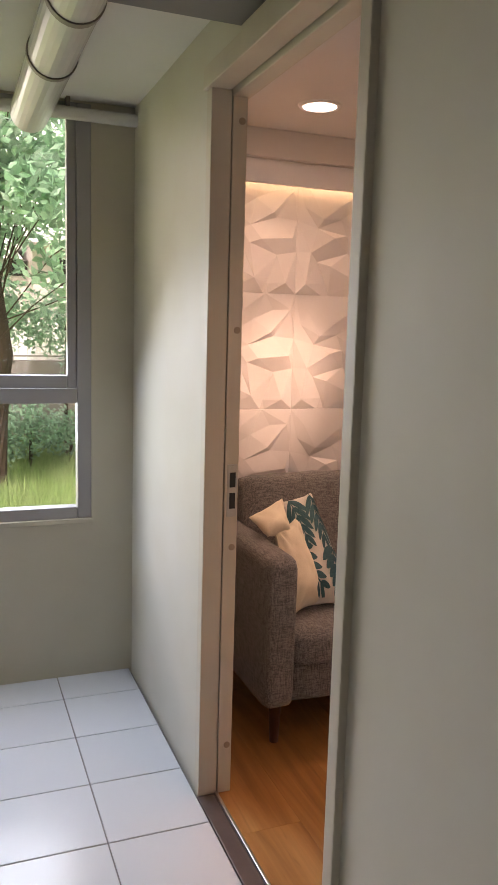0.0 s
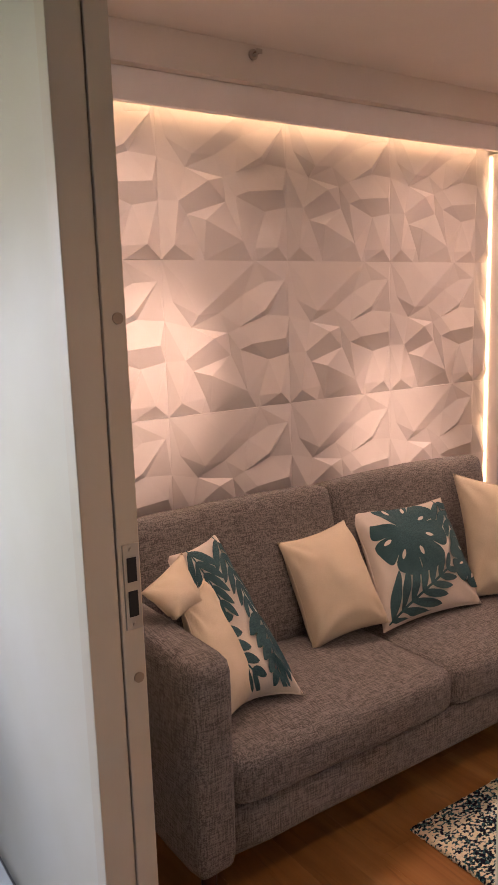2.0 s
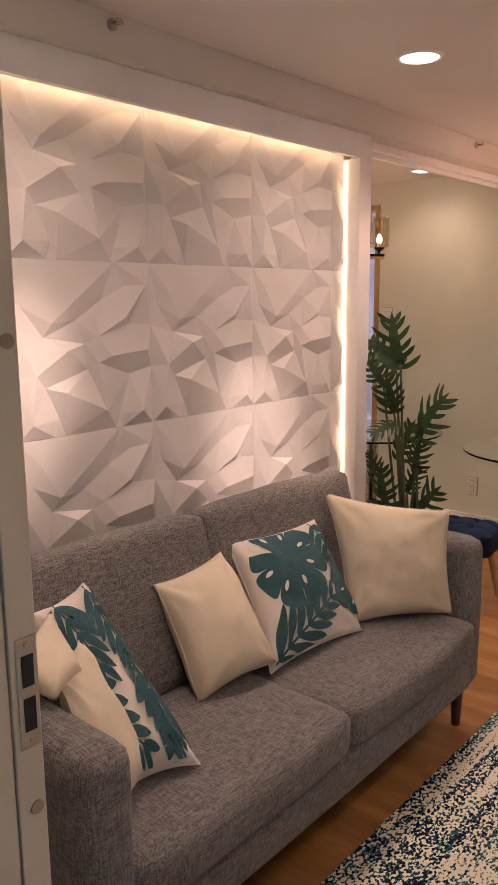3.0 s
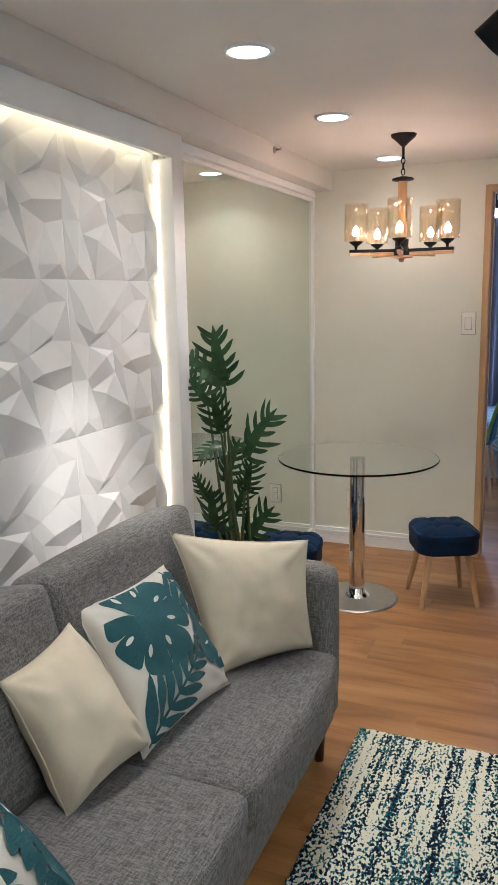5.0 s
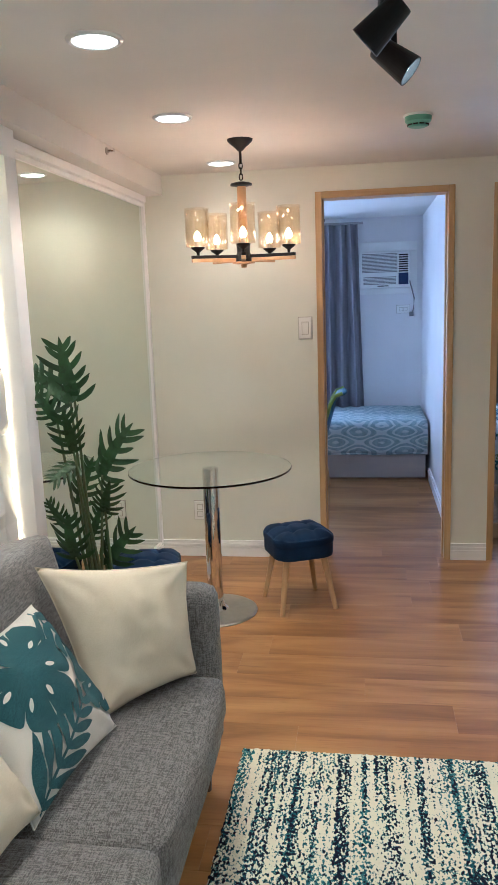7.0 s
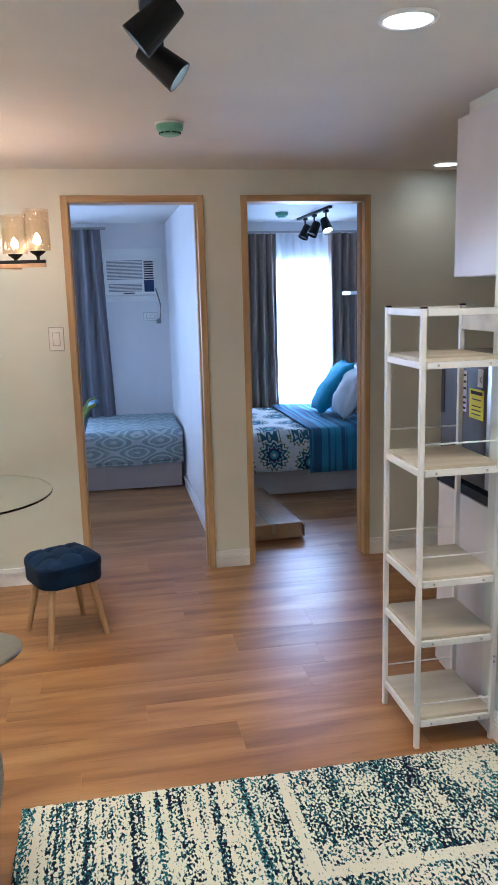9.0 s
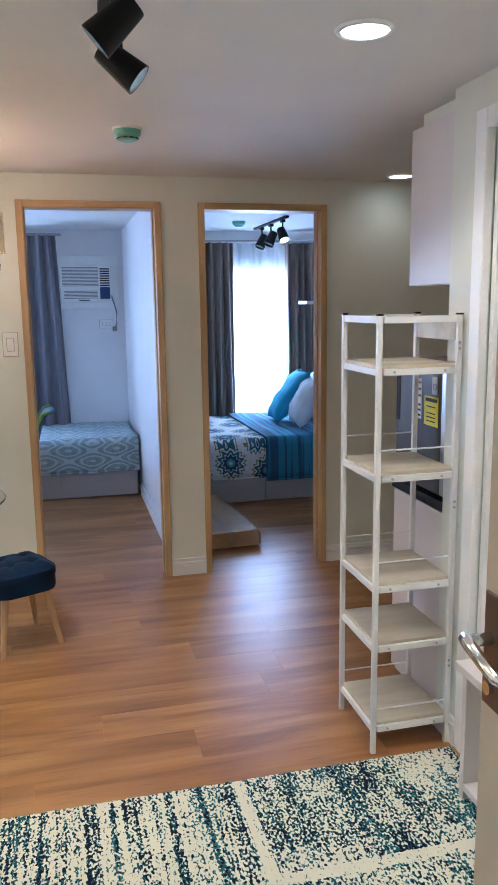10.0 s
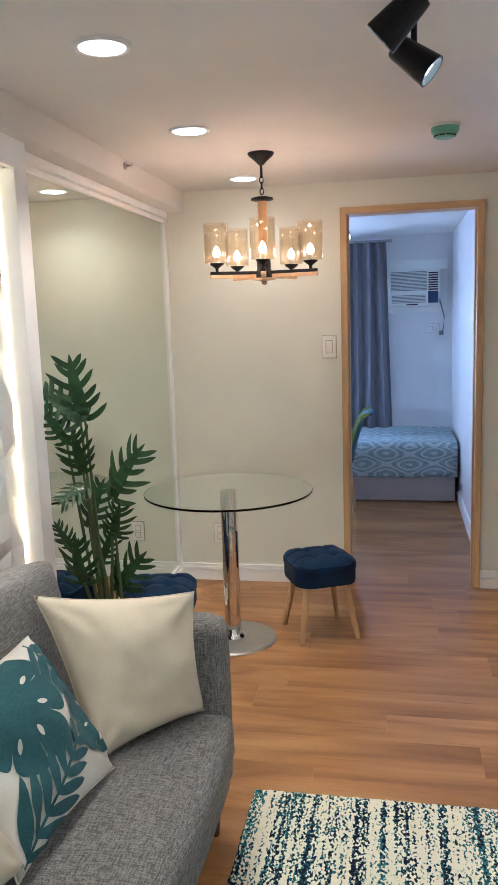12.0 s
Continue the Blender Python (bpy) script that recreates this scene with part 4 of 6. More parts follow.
for x0, x1, sd in ((SX0 + 0.105, SM - 0.002, 7), (SM + 0.002, SX1 - 0.105, 8)):
    m = Matrix.Translation((0, 2.93, 0.42)) @ Matrix.Rotation(radians(-13), 4, "X") @ Matrix.Translation((0, -2.93, -0.42))
    cu = part("back_cushion", soft_box(x0, 2.835, 0.42, x1, 3.00, 0.872, 0.034, 0.012, 14, m=m, seedv=sd), M_SOFA, so, smooth=True)
for x in (SX0 + 0.075, SX1 - 0.065):
    for y in (SF + 0.085, SB - 0.09):
        part("leg", rod((x, y, 0.0), (x, y, 0.175), 0.016, 0.024, seg=16), M_LEG, so, "dark reddish wooden leg")


# ---- cushions ----
class Pillow:
    """A stuffed square between four corners (bottom left, bottom right, top right, top left)."""

    def __init__(self, bl, br, tr, tl, fat=0.075, seed=0.0):
        self.c = [Vector(q) for q in (bl, br, tr, tl)]
        self.n = ((self.c[1] - self.c[0]).cross(self.c[3] - self.c[0]) + (self.c[3] - self.c[2]).cross(self.c[1] - self.c[2])).normalized()
        self.fat, self.seed = fat, seed

    def at(self, u, v, side, lift=0.0):
        a, b, c, d = self.c
        # edges pulled in between the corners
        uu = u + (0.5 - u) * 0.085 * 4 * v * (1 - v) * abs(2 * u - 1)
        vv = v + (0.5 - v) * 0.085 * 4 * u * (1 - u) * abs(2 * v - 1)
        p = a * (1 - uu) * (1 - vv) + b * uu * (1 - vv) + c * uu * vv + d * (1 - uu) * vv
        k = max(0.0, 16 * u * (1 - u) * v * (1 - v)) ** 0.44
        # folds that fan out of the corners
        ra = math.atan2(min(v, 1 - v) + 1e-4, min(u, 1 - u) + 1e-4)
        rr = math.hypot(min(u, 1 - u), min(v, 1 - v))
        fold = math.sin(ra * 9 + self.seed * 3 + (u > 0.5) * 1.7 + (v > 0.5) * 2.9) * 0.006 * math.exp(-((rr - 0.20) / 0.12) ** 2)
        w = noise.noise(p * 7 + Vector((self.seed, 0, 0))) * 0.024 * k + noise.noise(p * 16 + Vector((0, self.seed, 0))) * 0.010 * k + noise.noise(p * 34) * 0.0025 * k
        return p + self.n * side * (self.fat * k + w + fold + lift)

    def mesh(self, res=34):
        bm = bmesh.new()
        grid = {}
        for side in (1, -1):
            for i in range(res + 1):
                for j in range(res + 1):
                    rim = i in (0, res) or j in (0, res)
                    if side == -1 and rim:
                        grid[side, i, j] = grid[1, i, j]
                    else:
                        grid[side, i, j] = bm.verts.new(self.at(i / res, j / res, side))
        for side in (1, -1):
            for i in range(res):
                for j in range(res):
                    bm.faces.new([grid[side, i + a, j + b] for a, b in ((0, 0), (1, 0), (1, 1), (0, 1))])
        return bm

    def piping(self):
        pts = [(t, 0) for t in np.linspace(0, 1, 14)] + [(1, t) for t in np.linspace(0, 1, 14)][1:] + [(t, 1) for t in np.linspace(1, 0, 14)][1:] + [(0, t) for t in np.linspace(1, 0, 14)][1:]
        return tube([self.at(u, v, 1) for u, v in pts], 0.0022, 6)

    def lobe(self, bm, u0, v0, ang, length, width, lift, bend=0.0, tip=0.55):
        """One embroidered finger from (u0, v0), drawn on the cushion's face."""
        rows = []
        du, dv = math.cos(ang), math.sin(ang)
        for i in range(9):
            t = i / 8
            w = width * (math.sin(math.pi * min(1.0, t * 0.94 + 0.06)) ** tip)
            off = bend * length * t * t
            row = []
            for s in (-1, 0, 1):
                u = u0 + du * length * t - dv * (s * w / 2 + off)
                v = v0 + dv * length * t + du * (s * w / 2 + off)
                u, v = min(0.985, max(0.015, u)), min(0.985, max(0.015, v))
                row.append(bm.verts.new(self.at(u, v, 1, lift)))
            rows.append(row)
        for a, b in zip(rows, rows[1:]):
            for k in (0, 1):
                bm.faces.new((a[k], a[k + 1], b[k + 1], b[k]))

    def monstera(self, u0, v0, ang, size, lift, n=6):
        """A broad leaf with round-tipped fingers parted by narrow gaps: rings of a fan drawn on the cushion's face."""
        bm = bmesh.new()
        seg, rings = 44 * n, 8
        prev = None
        for j in range(rings + 1):
            row = []
            for i in range(seg):
                th = 2 * math.pi * i / seg
                ph = abs(((th * n / math.pi) % 2.0) - 1.0)
                tip = max(0.0, 1 - ph ** 7)
                r = size * (0.66 + 0.10 * math.cos(th)) * (0.64 + 0.36 * tip ** 0.5)
                away = abs(th - math.pi)
                if away < 0.30:
                    r *= 0.35 + 0.65 * away / 0.30
                k = r * (j / rings)
                u, v = u0 + k * math.cos(th + ang), v0 + k * math.sin(th + ang)
                row.append(bm.verts.new(self.at(min(0.985, max(0.015, u)), min(0.985, max(0.015, v)), 1, lift)))
            if prev:
                for i in range(seg):
                    bm.faces.new((prev[i], prev[(i + 1) % seg], row[(i + 1) % seg], row[i]))
            prev = row
        return bm

    def slits(self, u0, v0, ang, size, lift, n=5):
        """The pale teardrops left open in a leaf."""
        made = []
        for i in range(2 * n):
            th = 2 * math.pi * i / (2 * n)
            if abs(th - math.pi) < 0.5 or i % 2:
                continue
            bm = bmesh.new()
            a, r0 = th + ang + math.pi / (2 * n), size * 0.34
            self.lobe(bm, u0 + r0 * math.cos(a), v0 + r0 * math.sin(a), a, size * 0.14, size * 0.06, lift + 0.0016, 0, 0.7)
            made.append(bm)
        return made

    def fern(self, u0, v0, ang, size, lift, n=8, leaf=0.34, wid=0.046):
        bm = bmesh.new()
        self.lobe(bm, u0, v0, ang, size, 0.022, lift + 0.002, 0, 0.2)
        for i in range(n):
            t = (i + 0.4) / n
            for s in (-1, 1):
                self.lobe(bm, u0 + math.cos(ang) * size * t, v0 + math.sin(ang) * size * t, ang + s * radians(56 - 16 * t),
                          size * leaf * (1.15 - 0.75 * t), wid * (1.15 - 0.4 * t), lift + 0.0003 * i, -s * 0.12, 0.6)
        return bm


def cushion(name, label, corners, material, fat, seed, art=(), pipe=None, flap=None):
    p = Pillow(*corners, fat=fat, seed=seed)
    e = thing(name, label, "cushion", "cushions on the sofa", at=tuple(p.c[0]))
    part("cover", p.mesh(), material, e, smooth=True)
    part("piping", p.piping(), pipe or material, e)
    if flap:
        part("folded_corner", Pillow(*flap, fat=0.032, seed=seed + 3).mesh(16), material, e, smooth=True)
    for kind, *v in art:
        bm = p.monstera(*v) if kind == "m" else p.fern(*v)
        lf = part("embroidered_leaf", bm, M_TEAL, e, "raised teal leaf embroidery", smooth=True)
        if kind == "m":
            for slit in p.slits(*v):
                part("leaf_slit", slit, M_PWHITE, lf, "pale gap in the leaf")


cushion("cushion", "plain cream cotton cushion leaning on the sofa arm", ((2.345, 2.70, 0.455), (2.672, 2.50, 0.440), (2.625, 2.50, 0.812), (2.49, 2.905, 0.835)), M_CREAM, 0.082, 1.0)
cushion("cushion", "white cushion with teal leaf embroidery, leaning back", ((1.937, 2.70, 0.442), (2.335, 2.645, 0.455), (2.395, 2.88, 0.765), (2.005, 2.925, 0.772)), M_PWHITE, 0.075, 2.0,
        (("m", 0.36, 0.73, radians(-35), 0.56, 0.0025, 8), ("f", 0.03, 0.03, radians(25), 0.74, 0.0045, 7, 0.46, 0.072), ("f", 0.85, 0.985, radians(-84), 0.50, 0.005, 5, 0.50, 0.075), ("m", 1.0, 0.36, radians(170), 0.36, 0.006, 6)))
cushion("cushion", "plain cream cotton cushion with piped edges", ((1.690, 2.745, 0.440), (1.945, 2.685, 0.480), (1.965, 2.915, 0.755), (1.672, 2.89, 0.742)), M_CREAM, 0.085, 3.0)
cushion("cushion", "white cushion with teal leaf embroidery, tipped sideways", ((1.275, 2.60, 0.445), (1.480, 2.535, 0.452), (1.470, 2.935, 0.810), (1.300, 2.92, 0.775)), M_PWHITE, 0.07, 4.0,
        (("f", 0.30, 0.98, radians(-74), 0.50, 0.003, 5, 0.74, 0.080), ("f", 0.12, 0.50, radians(-50), 0.56, 0.004, 5, 0.56, 0.080), ("f", 0.86, 0.97, radians(-98), 0.50, 0.005, 5, 0.66, 0.078), ("f", 0.90, 0.46, radians(-112), 0.44, 0.007, 5, 0.66, 0.078)))
cushion("cushion", "crumpled cream cotton cushion slumped on the sofa arm", ((1.205, 2.52, 0.448), (1.365, 2.60, 0.452), (1.325, 2.76, 0.745), (1.195, 2.66, 0.742)), M_CREAM, 0.05, 5.0, flap=((1.112, 2.71, 0.772), (1.150, 2.60, 0.728), (1.262, 2.665, 0.730), (1.290, 2.81, 0.815)))

# ---- rug ----
RX0, RX1, RYA, RYB = 1.756, 2.962, 0.80, 2.416
bm = bmesh.new()
nx, ny = 230, 308
g = [[None] * (ny + 1) for _ in range(nx + 1)]
for i in range(nx + 1):
    for j in range(ny + 1):
        x, y = RX0 + (RX1 - RX0) * i / nx, RYA + (RYB - RYA) * j / ny
        edge = i in (0, nx) or j in (0, ny)
        z = 0.0055 if edge else 0.012 + 0.0035 * noise.noise(Vector((x * 130, y * 130, 0))) + 0.0015 * noise.noise(Vector((x * 40, y * 40, 3)))
        if edge:
            x += 0.006 * noise.noise(Vector((y * 90, x * 90, 2)))
            y += 0.006 * noise.noise(Vector((x * 90, y * 90, 7)))
        g[i][j] = bm.verts.new((x, y, z))
for i in range(nx):
    for j in range(ny):
        bm.faces.new((g[i][j], g[i + 1][j], g[i + 1][j + 1], g[i][j + 1]))
rim = [g[i][0] for i in range(nx + 1)] + [g[nx][j] for j in range(1, ny + 1)] + [g[i][ny] for i in range(nx - 1, -1, -1)] + [g[0][j] for j in range(ny - 1, 0, -1)]
low = [bm.verts.new((v.co.x, v.co.y, 0.001)) for v in rim]
for i in range(len(rim)):
    k = (i + 1) % len(rim)
    bm.faces.new((rim[i], low[i], low[k], rim[k]))
rug = thing("rug", "cream pile rug with broken teal and navy pattern", "rug", at=(RX0, RYA, 0))
part("rug_body", bm, M_RUG, rug, smooth=True)

# ---- table, stools ----
TX, TY = 4.165, 2.742
tb = thing("round_table", "round clear glass table on a chrome pedestal", "table", at=(TX, TY, 0))
gt = part("tabletop", lathe([(0.0, 0.737), (0.3975, 0.737), (0.400, 0.7395), (0.400, 0.7445), (0.3975, 0.747), (0.0, 0.747)], (TX, TY, 0), 96), M_TABGLASS, tb, "clear glass disc with a dark green edge")
gt.visible_shadow = False
part("pole", rod((TX, TY, 0.03), (TX, TY, 0.736), 0.040, seg=40), M_CHROME, tb, "chrome column", smooth=False)
part("collar", lathe([(0.066, 0.018), (0.058, 0.030), (0.045, 0.040), (0.043, 0.060), (0.040, 0.062)], (TX, TY, 0), 32), M_CHROME, tb, smooth=True)
part("base_plate", lathe([(0.0, 0.0), (0.208, 0.0), (0.210, 0.006), (0.200, 0.012), (0.06, 0.020), (0.0, 0.020)], (TX, TY, 0), 72), M_STEEL, tb, "polished round base plate", smooth=False)


def stool(x, y, rot, label):
    e = thing("stool", label, "stool", "stools at the glass table", at=(x, y, 0))
    m = Matrix.Translation((x, y, 0)) @ Matrix.Rotation(rot, 4, "Z")
    bm = bmesh.new()
    bmesh.ops.create_cube(bm, size=2.0)
    bmesh.ops.subdivide_edges(bm, edges=bm.edges[:], cuts=30, use_grid_fill=True)
    H, ZC, HZ, RAD = 0.155, 0.332, 0.052, 0.085
    tufts = [(sx * 0.052, sy * 0.052) for sx in (-1, 1) for sy in (-1, 1)]
    for v in bm.verts:
        p = Vector((v.co.x * H, v.co.y * H, v.co.z * HZ))
        inner = Vector((max(-(H - RAD), min(H - RAD, p.x)), max(-(H - RAD), min(H - RAD, p.y)), 0))
        d = Vector((p.x - inner.x, p.y - inner.y, 0))
        if d.length > 1e-6:
            d = d.normalized() * min(RAD, max(abs(d.x), abs(d.y)))
        rim = d.length / RAD
        q = Vector((inner.x + d.x, inner.y + d.y, p.z))
        if rim > 0.8 and abs(v.co.z) > 0.85:
            q.x, q.y = q.x * 0.985, q.y * 0.985
        if v.co.z > 0.99:
            q.z += 0.032 * max(0, 1 - (max(abs(q.x), abs(q.y)) / H) ** 3) - 0.010 * rim ** 4
            for tx, ty in tufts:
                q.z -= 0.026 * math.exp(-((q.x - tx) ** 2 + (q.y - ty) ** 2) / (2 * 0.013 ** 2))
            # creases between the buttons and out to the rim
            for g in (-0.052, 0.052):
                q.z -= 0.007 * math.exp(-((q.x - g) / 0.007) ** 2) + 0.007 * math.exp(-((q.y - g) / 0.007) ** 2)
        elif v.co.z > 0.3:
            q.x, q.y = q.x * 1.02, q.y * 1.02
        q.z += ZC
        v.co = m @ q
    seat = part("seat", bm, M_VELVET, e, "tufted navy velvet cushion seat", smooth=True)
    for tx, ty in tufts:
        part("button", lathe([(0.0, 0.003), (0.006, 0.002), (0.008, -0.002)], tuple(m @ Vector((tx, ty, 0.388))), 12), M_VELVET, seat)
    for sx in (-1, 1):
        for sy in (-1, 1):
            p1, p0 = m @ Vector((sx * 0.095, sy * 0.095, 0.285)), m @ Vector((sx * 0.143, sy * 0.143, 0.0))
            part("leg", rod(p0, p1, 0.012, 0.018, seg=14), M_BEECH, e, "splayed pale wooden leg")


stool(4.30, 2.33, radians(25), "navy tufted velvet stool with pale wooden legs by the table")
stool(3.82, 2.995, radians(8), "navy tufted velvet stool standing by the mirror")


# ---- potted plant behind the sofa ----
def frond(bm, base, tip, rnd):
    """A deeply cut leaf from base to tip: an arching midrib with round-ended lobes swept forward on both sides."""
    base, tip = Vector(base), Vector(tip)
    d = tip - base
    size = d.length
    d.normalize()
    face = Vector((-1.0, -0.25 + rnd.uniform(-0.3, 0.3), 0.35 + rnd.uniform(-0.2, 0.3)))
    side = d.cross(face).normalized()
    up = side.cross(d)
    if up.x > 0:
        up = -up
    rib = [base + d * size * t + up * size * 0.10 * math.sin(math.pi * t) for t in [i / 16 for i in range(17)]]
    n = 6
    for i in range(n):
        t = 0.02 + 0.80 * i / (n - 1)
        p = rib[int(round(t * 16))]
        ln = size * (0.30 * math.sin(math.pi * min(1, 0.34 + t * 0.60)) + 0.06)
        back = -0.25 + 0.95 * min(1.0, t * 1.4)
        for s in (-1, 1):
            prev = None
            lift, grow = rnd.uniform(-0.25, 0.35), rnd.uniform(0.8, 1.2)
            for k in range(8):
                f = k / 7
                c = p + (side * s * f + d * f * (back * 0.55 + 0.55 * f) - up * f * f * (0.15 + lift)) * ln * grow
                w = size * 0.036 * (1.45 - 0.35 * f) * (1.0 if k < 6 else (0.75 if k == 6 else 0.15))
                q = (d - side * s * 0.5).normalized()
                a, m2, b = bm.verts.new(c + q * w), bm.verts.new(c - up * w * 0.25), bm.verts.new(c - q * w)
                if prev:
                    bm.faces.new((prev[0], a, m2, prev[1]))
                    bm.faces.new((prev[1], m2, b, prev[2]))
                prev = (a, m2, b)
    prev = None
    for i, p in enumerate(rib):
        w = size * 0.10 * math.sin(math.pi * min(1, 0.25 + 0.75 * i / 16)) ** 0.8 + 0.0008
        a, m2, b = bm.verts.new(p + side * w), bm.verts.new(p - up * 0.004), bm.verts.new(p - side * w)
        if prev:
            bm.faces.new((prev[0], a, m2, prev[1]))
            bm.faces.new((prev[1], m2, b, prev[2]))
        prev = (a, m2, b)


pl = thing("potted_plant", "tall artificial plant with deeply cut dark green leaves", "plant", at=(3.30, 2.98, 0))
part("pot", lathe([(0.0, 0.0), (0.085, 0.0), (0.105, 0.20), (0.112, 0.205), (0.112, 0.225), (0.100, 0.225), (0.097, 0.19), (0.0, 0.19)], (3.30, 2.98, 0), 28), M_POT, pl)
rnd = random.Random(5)
# where each leaf leaves its stem, and its tip
LEAVES = [((3.24, 3.046, 1.212), (3.20, 3.073, 1.444)), ((3.22, 3.055, 1.205), (3.24, 3.218, 1.329)),
          ((3.20, 3.104, 1.137), (3.17, 3.183, 1.267)), ((3.20, 3.05, 1.025), (3.13, 3.052, 1.192)),
          ((3.30, 2.983, 0.911), (3.30, 2.849, 1.112)), ((3.22, 3.053, 0.969), (3.12, 3.120, 0.923)),
          ((3.32, 3.091, 0.796), (3.36, 3.034, 0.973)), ((3.26, 2.966, 0.777), (3.18, 2.910, 0.923)),
          ((3.20, 3.108, 0.753), (3.16, 3.155, 0.856)), ((3.18, 3.065, 0.621), (3.12, 3.061, 0.818)),
          ((3.30, 2.992, 0.551), (3.26, 2.850, 0.721)), ((3.38, 3.077, 0.635), (3.40, 3.031, 0.766))]
for base, tip in LEAVES:
    b0 = Vector((3.30 + rnd.uniform(-0.04, 0.04), 3.0 + rnd.uniform(-0.05, 0.04), 0.19))
    mid = b0 * 0.55 + Vector(base) * 0.45 + Vector((rnd.uniform(-0.01, 0.01), rnd.uniform(-0.01, 0.01), 0))
    st = part("stem", tube([b0, mid, base], 0.0085, 8, r1=0.0045), M_STEM, pl)
    bm = bmesh.new()
    frond(bm, base, tip, rnd)
    part("leaf", bm, M_LEAF, st, "deeply cut green leaf", smooth=True)

# ---- shelf rack ----
rk = thing("shelf_rack", "white metal rack with five pale wooden shelves, empty", "shelf", at=(3.16, 0.92, 0))
HX0, HX1, HY0, HY1, HZ = 3.0, 3.33, 0.785, 1.085, 1.530
for x in (HX0, HX1 - 0.018):
    for y in (HY0, HY1 - 0.018):
        post = part("post", box(x, y, 0, x + 0.018, y + 0.018, HZ, 0.002), M_POWDER, rk)
        part("cap", box(x - 0.001, y - 0.001, HZ, x + 0.019, y + 0.019, HZ + 0.006, 0.001), M_BLACK, post, "black plastic cap")
        part("foot", box(x + 0.002, y + 0.002, -0.0002, x + 0.016, y + 0.016, 0.004), M_BLACK, post)
SHELVES = (0.102, 0.402, 0.618, 1.004, 1.360)
for z in SHELVES:
    part("shelf_board", box(HX0 + 0.012, HY0 + 0.012, z, HX1 - 0.012, HY1 - 0.012, z + 0.012, 0.001), M_ASH, rk, "pale wood shelf board")
    for x in (HX0 + 0.002, HX1 - 0.016):
        part("rail", box(x, HY0 + 0.022, z - 0.022, x + 0.014, HY1 - 0.022, z - 0.0005, 0.001), M_POWDER, rk)
    for y in (HY0 + 0.002, HY1 - 0.016):
        part("rail", box(HX0 + 0.022, y, z - 0.022, HX1 - 0.022, y + 0.014, z - 0.0005, 0.001), M_POWDER, rk)
    for y in (HY0 + 0.06, HY1 - 0.06):
        part("screw", rod((HX0 + 0.002, y, z - 0.011), (HX0 - 0.001, y, z - 0.011), 0.0045, seg=10), M_STEEL, rk)
for z in (0.163, 0.703, 1.090):
    for x in (HX0 + 0.011, HX1 - 0.011):
        part("guard_rod", rod((x, HY0 + 0.022, z), (x, HY1 - 0.022, z), 0.003, seg=8), M_POWDER, rk)
for x in (HX0 + 0.002, HX1 - 0.016):
    part("top_rail", box(x, HY0 + 0.022, HZ - 0.024, x + 0.014, HY1 - 0.022, HZ - 0.002, 0.001), M_POWDER, rk)
part("top_rail", box(HX0 + 0.022, HY1 - 0.016, HZ - 0.024, HX1 - 0.022, HY1 - 0.002, HZ - 0.002, 0.001), M_POWDER, rk)
part("back_slat", box(HX0 + 0.022, HY0 + 0.004, HZ - 0.085, HX1 - 0.022, HY0 + 0.016, HZ - 0.015, 0.001), M_ASH, rk, "pale wood slat")
for z in (0.30, 0.32, 0.88, 0.90, 1.42, 1.44):
    part("screw", rod((HX0 + 0.0005, HY0 + 0.011, z), (HX0 - 0.003, HY0 + 0.011, z), 0.0045, seg=10), M_STEEL, rk)

# ---- kitchen end ----
kb = thing("base_cabinet", "glossy white base cabinet below the worktop", "cabinet", at=(3.37, 0.48, 0))
part("body", box(3.132, 0.20, 0.0, 3.59, 0.728, 0.812, 0.001), M_CAB, kb)
part("door", box(3.134, 0.7285, 0.03, 3.588, 0.748, 0.808, 0.002), M_CAB, kb)
wt = thing("worktop", "black polished worktop slab on the cabinet", "worktop", at=(3.37, 0.48, 0.813))
part("slab", box(3.132, 0.20, 0.813, 3.605, 0.752, 0.850, 0.003), M_BLACK, wt)
fg = thing("compact_fridge", "dark graphite compact fridge with stickers on its door", "fridge", at=(3.38, 0.5, 0.85))
part("body", box(3.165, 0.25, 0.858, 3.600, 0.700, 1.350, 0.006), M_GRAPH, fg)
fd = part("door", box(3.165, 0.703, 0.862, 3.600, 0.742, 1.348, 0.008), M_GRAPH, fg)
part("handle_recess", box(3.560, 0.742, 1.10, 3.592, 0.745, 1.30, 0.002), M_INK, fd)
part("edge_strip", box(3.175, 0.7425, 0.87, 3.205, 0.746, 1.34, 0.001), M_STEEL, fd)
for x in (3.20, 3.57):
    part("foot", box(x - 0.015, 0.3, 0.8505, x + 0.015, 0.68, 0.860), M_INK, fg)
lb = part("energy_label", box(3.235, 0.7425, 1.115, 3.345, 0.7440, 1.225), M_YELLOW, fd, "yellow energy label")
part("print_bar", box(3.245, 0.7442, 1.205, 3.335, 0.7448, 1.218), M_INK, lb)
for z in (1.13, 1.145, 1.16, 1.185):
    part("print_bar", box(3.255, 0.7442, z, 3.325, 0.7448, z + 0.004), M_INK, lb)
lb = part("paper_label", box(3.37, 0.7425, 1.13, 3.415, 0.7440, 1.285), M_PAPER, fd, "white printed sticker")
for z in (1.14, 1.16, 1.18, 1.215, 1.24, 1.265):
    part("print_bar", box(3.375, 0.7442, z, 3.41, 0.7448, z + 0.008), M_INK, lb)
lb = part("warranty_label", box(3.245, 0.7425, 1.235, 3.285, 0.7440, 1.300), M_PAPER, fd, "grey sticker with the number ten")
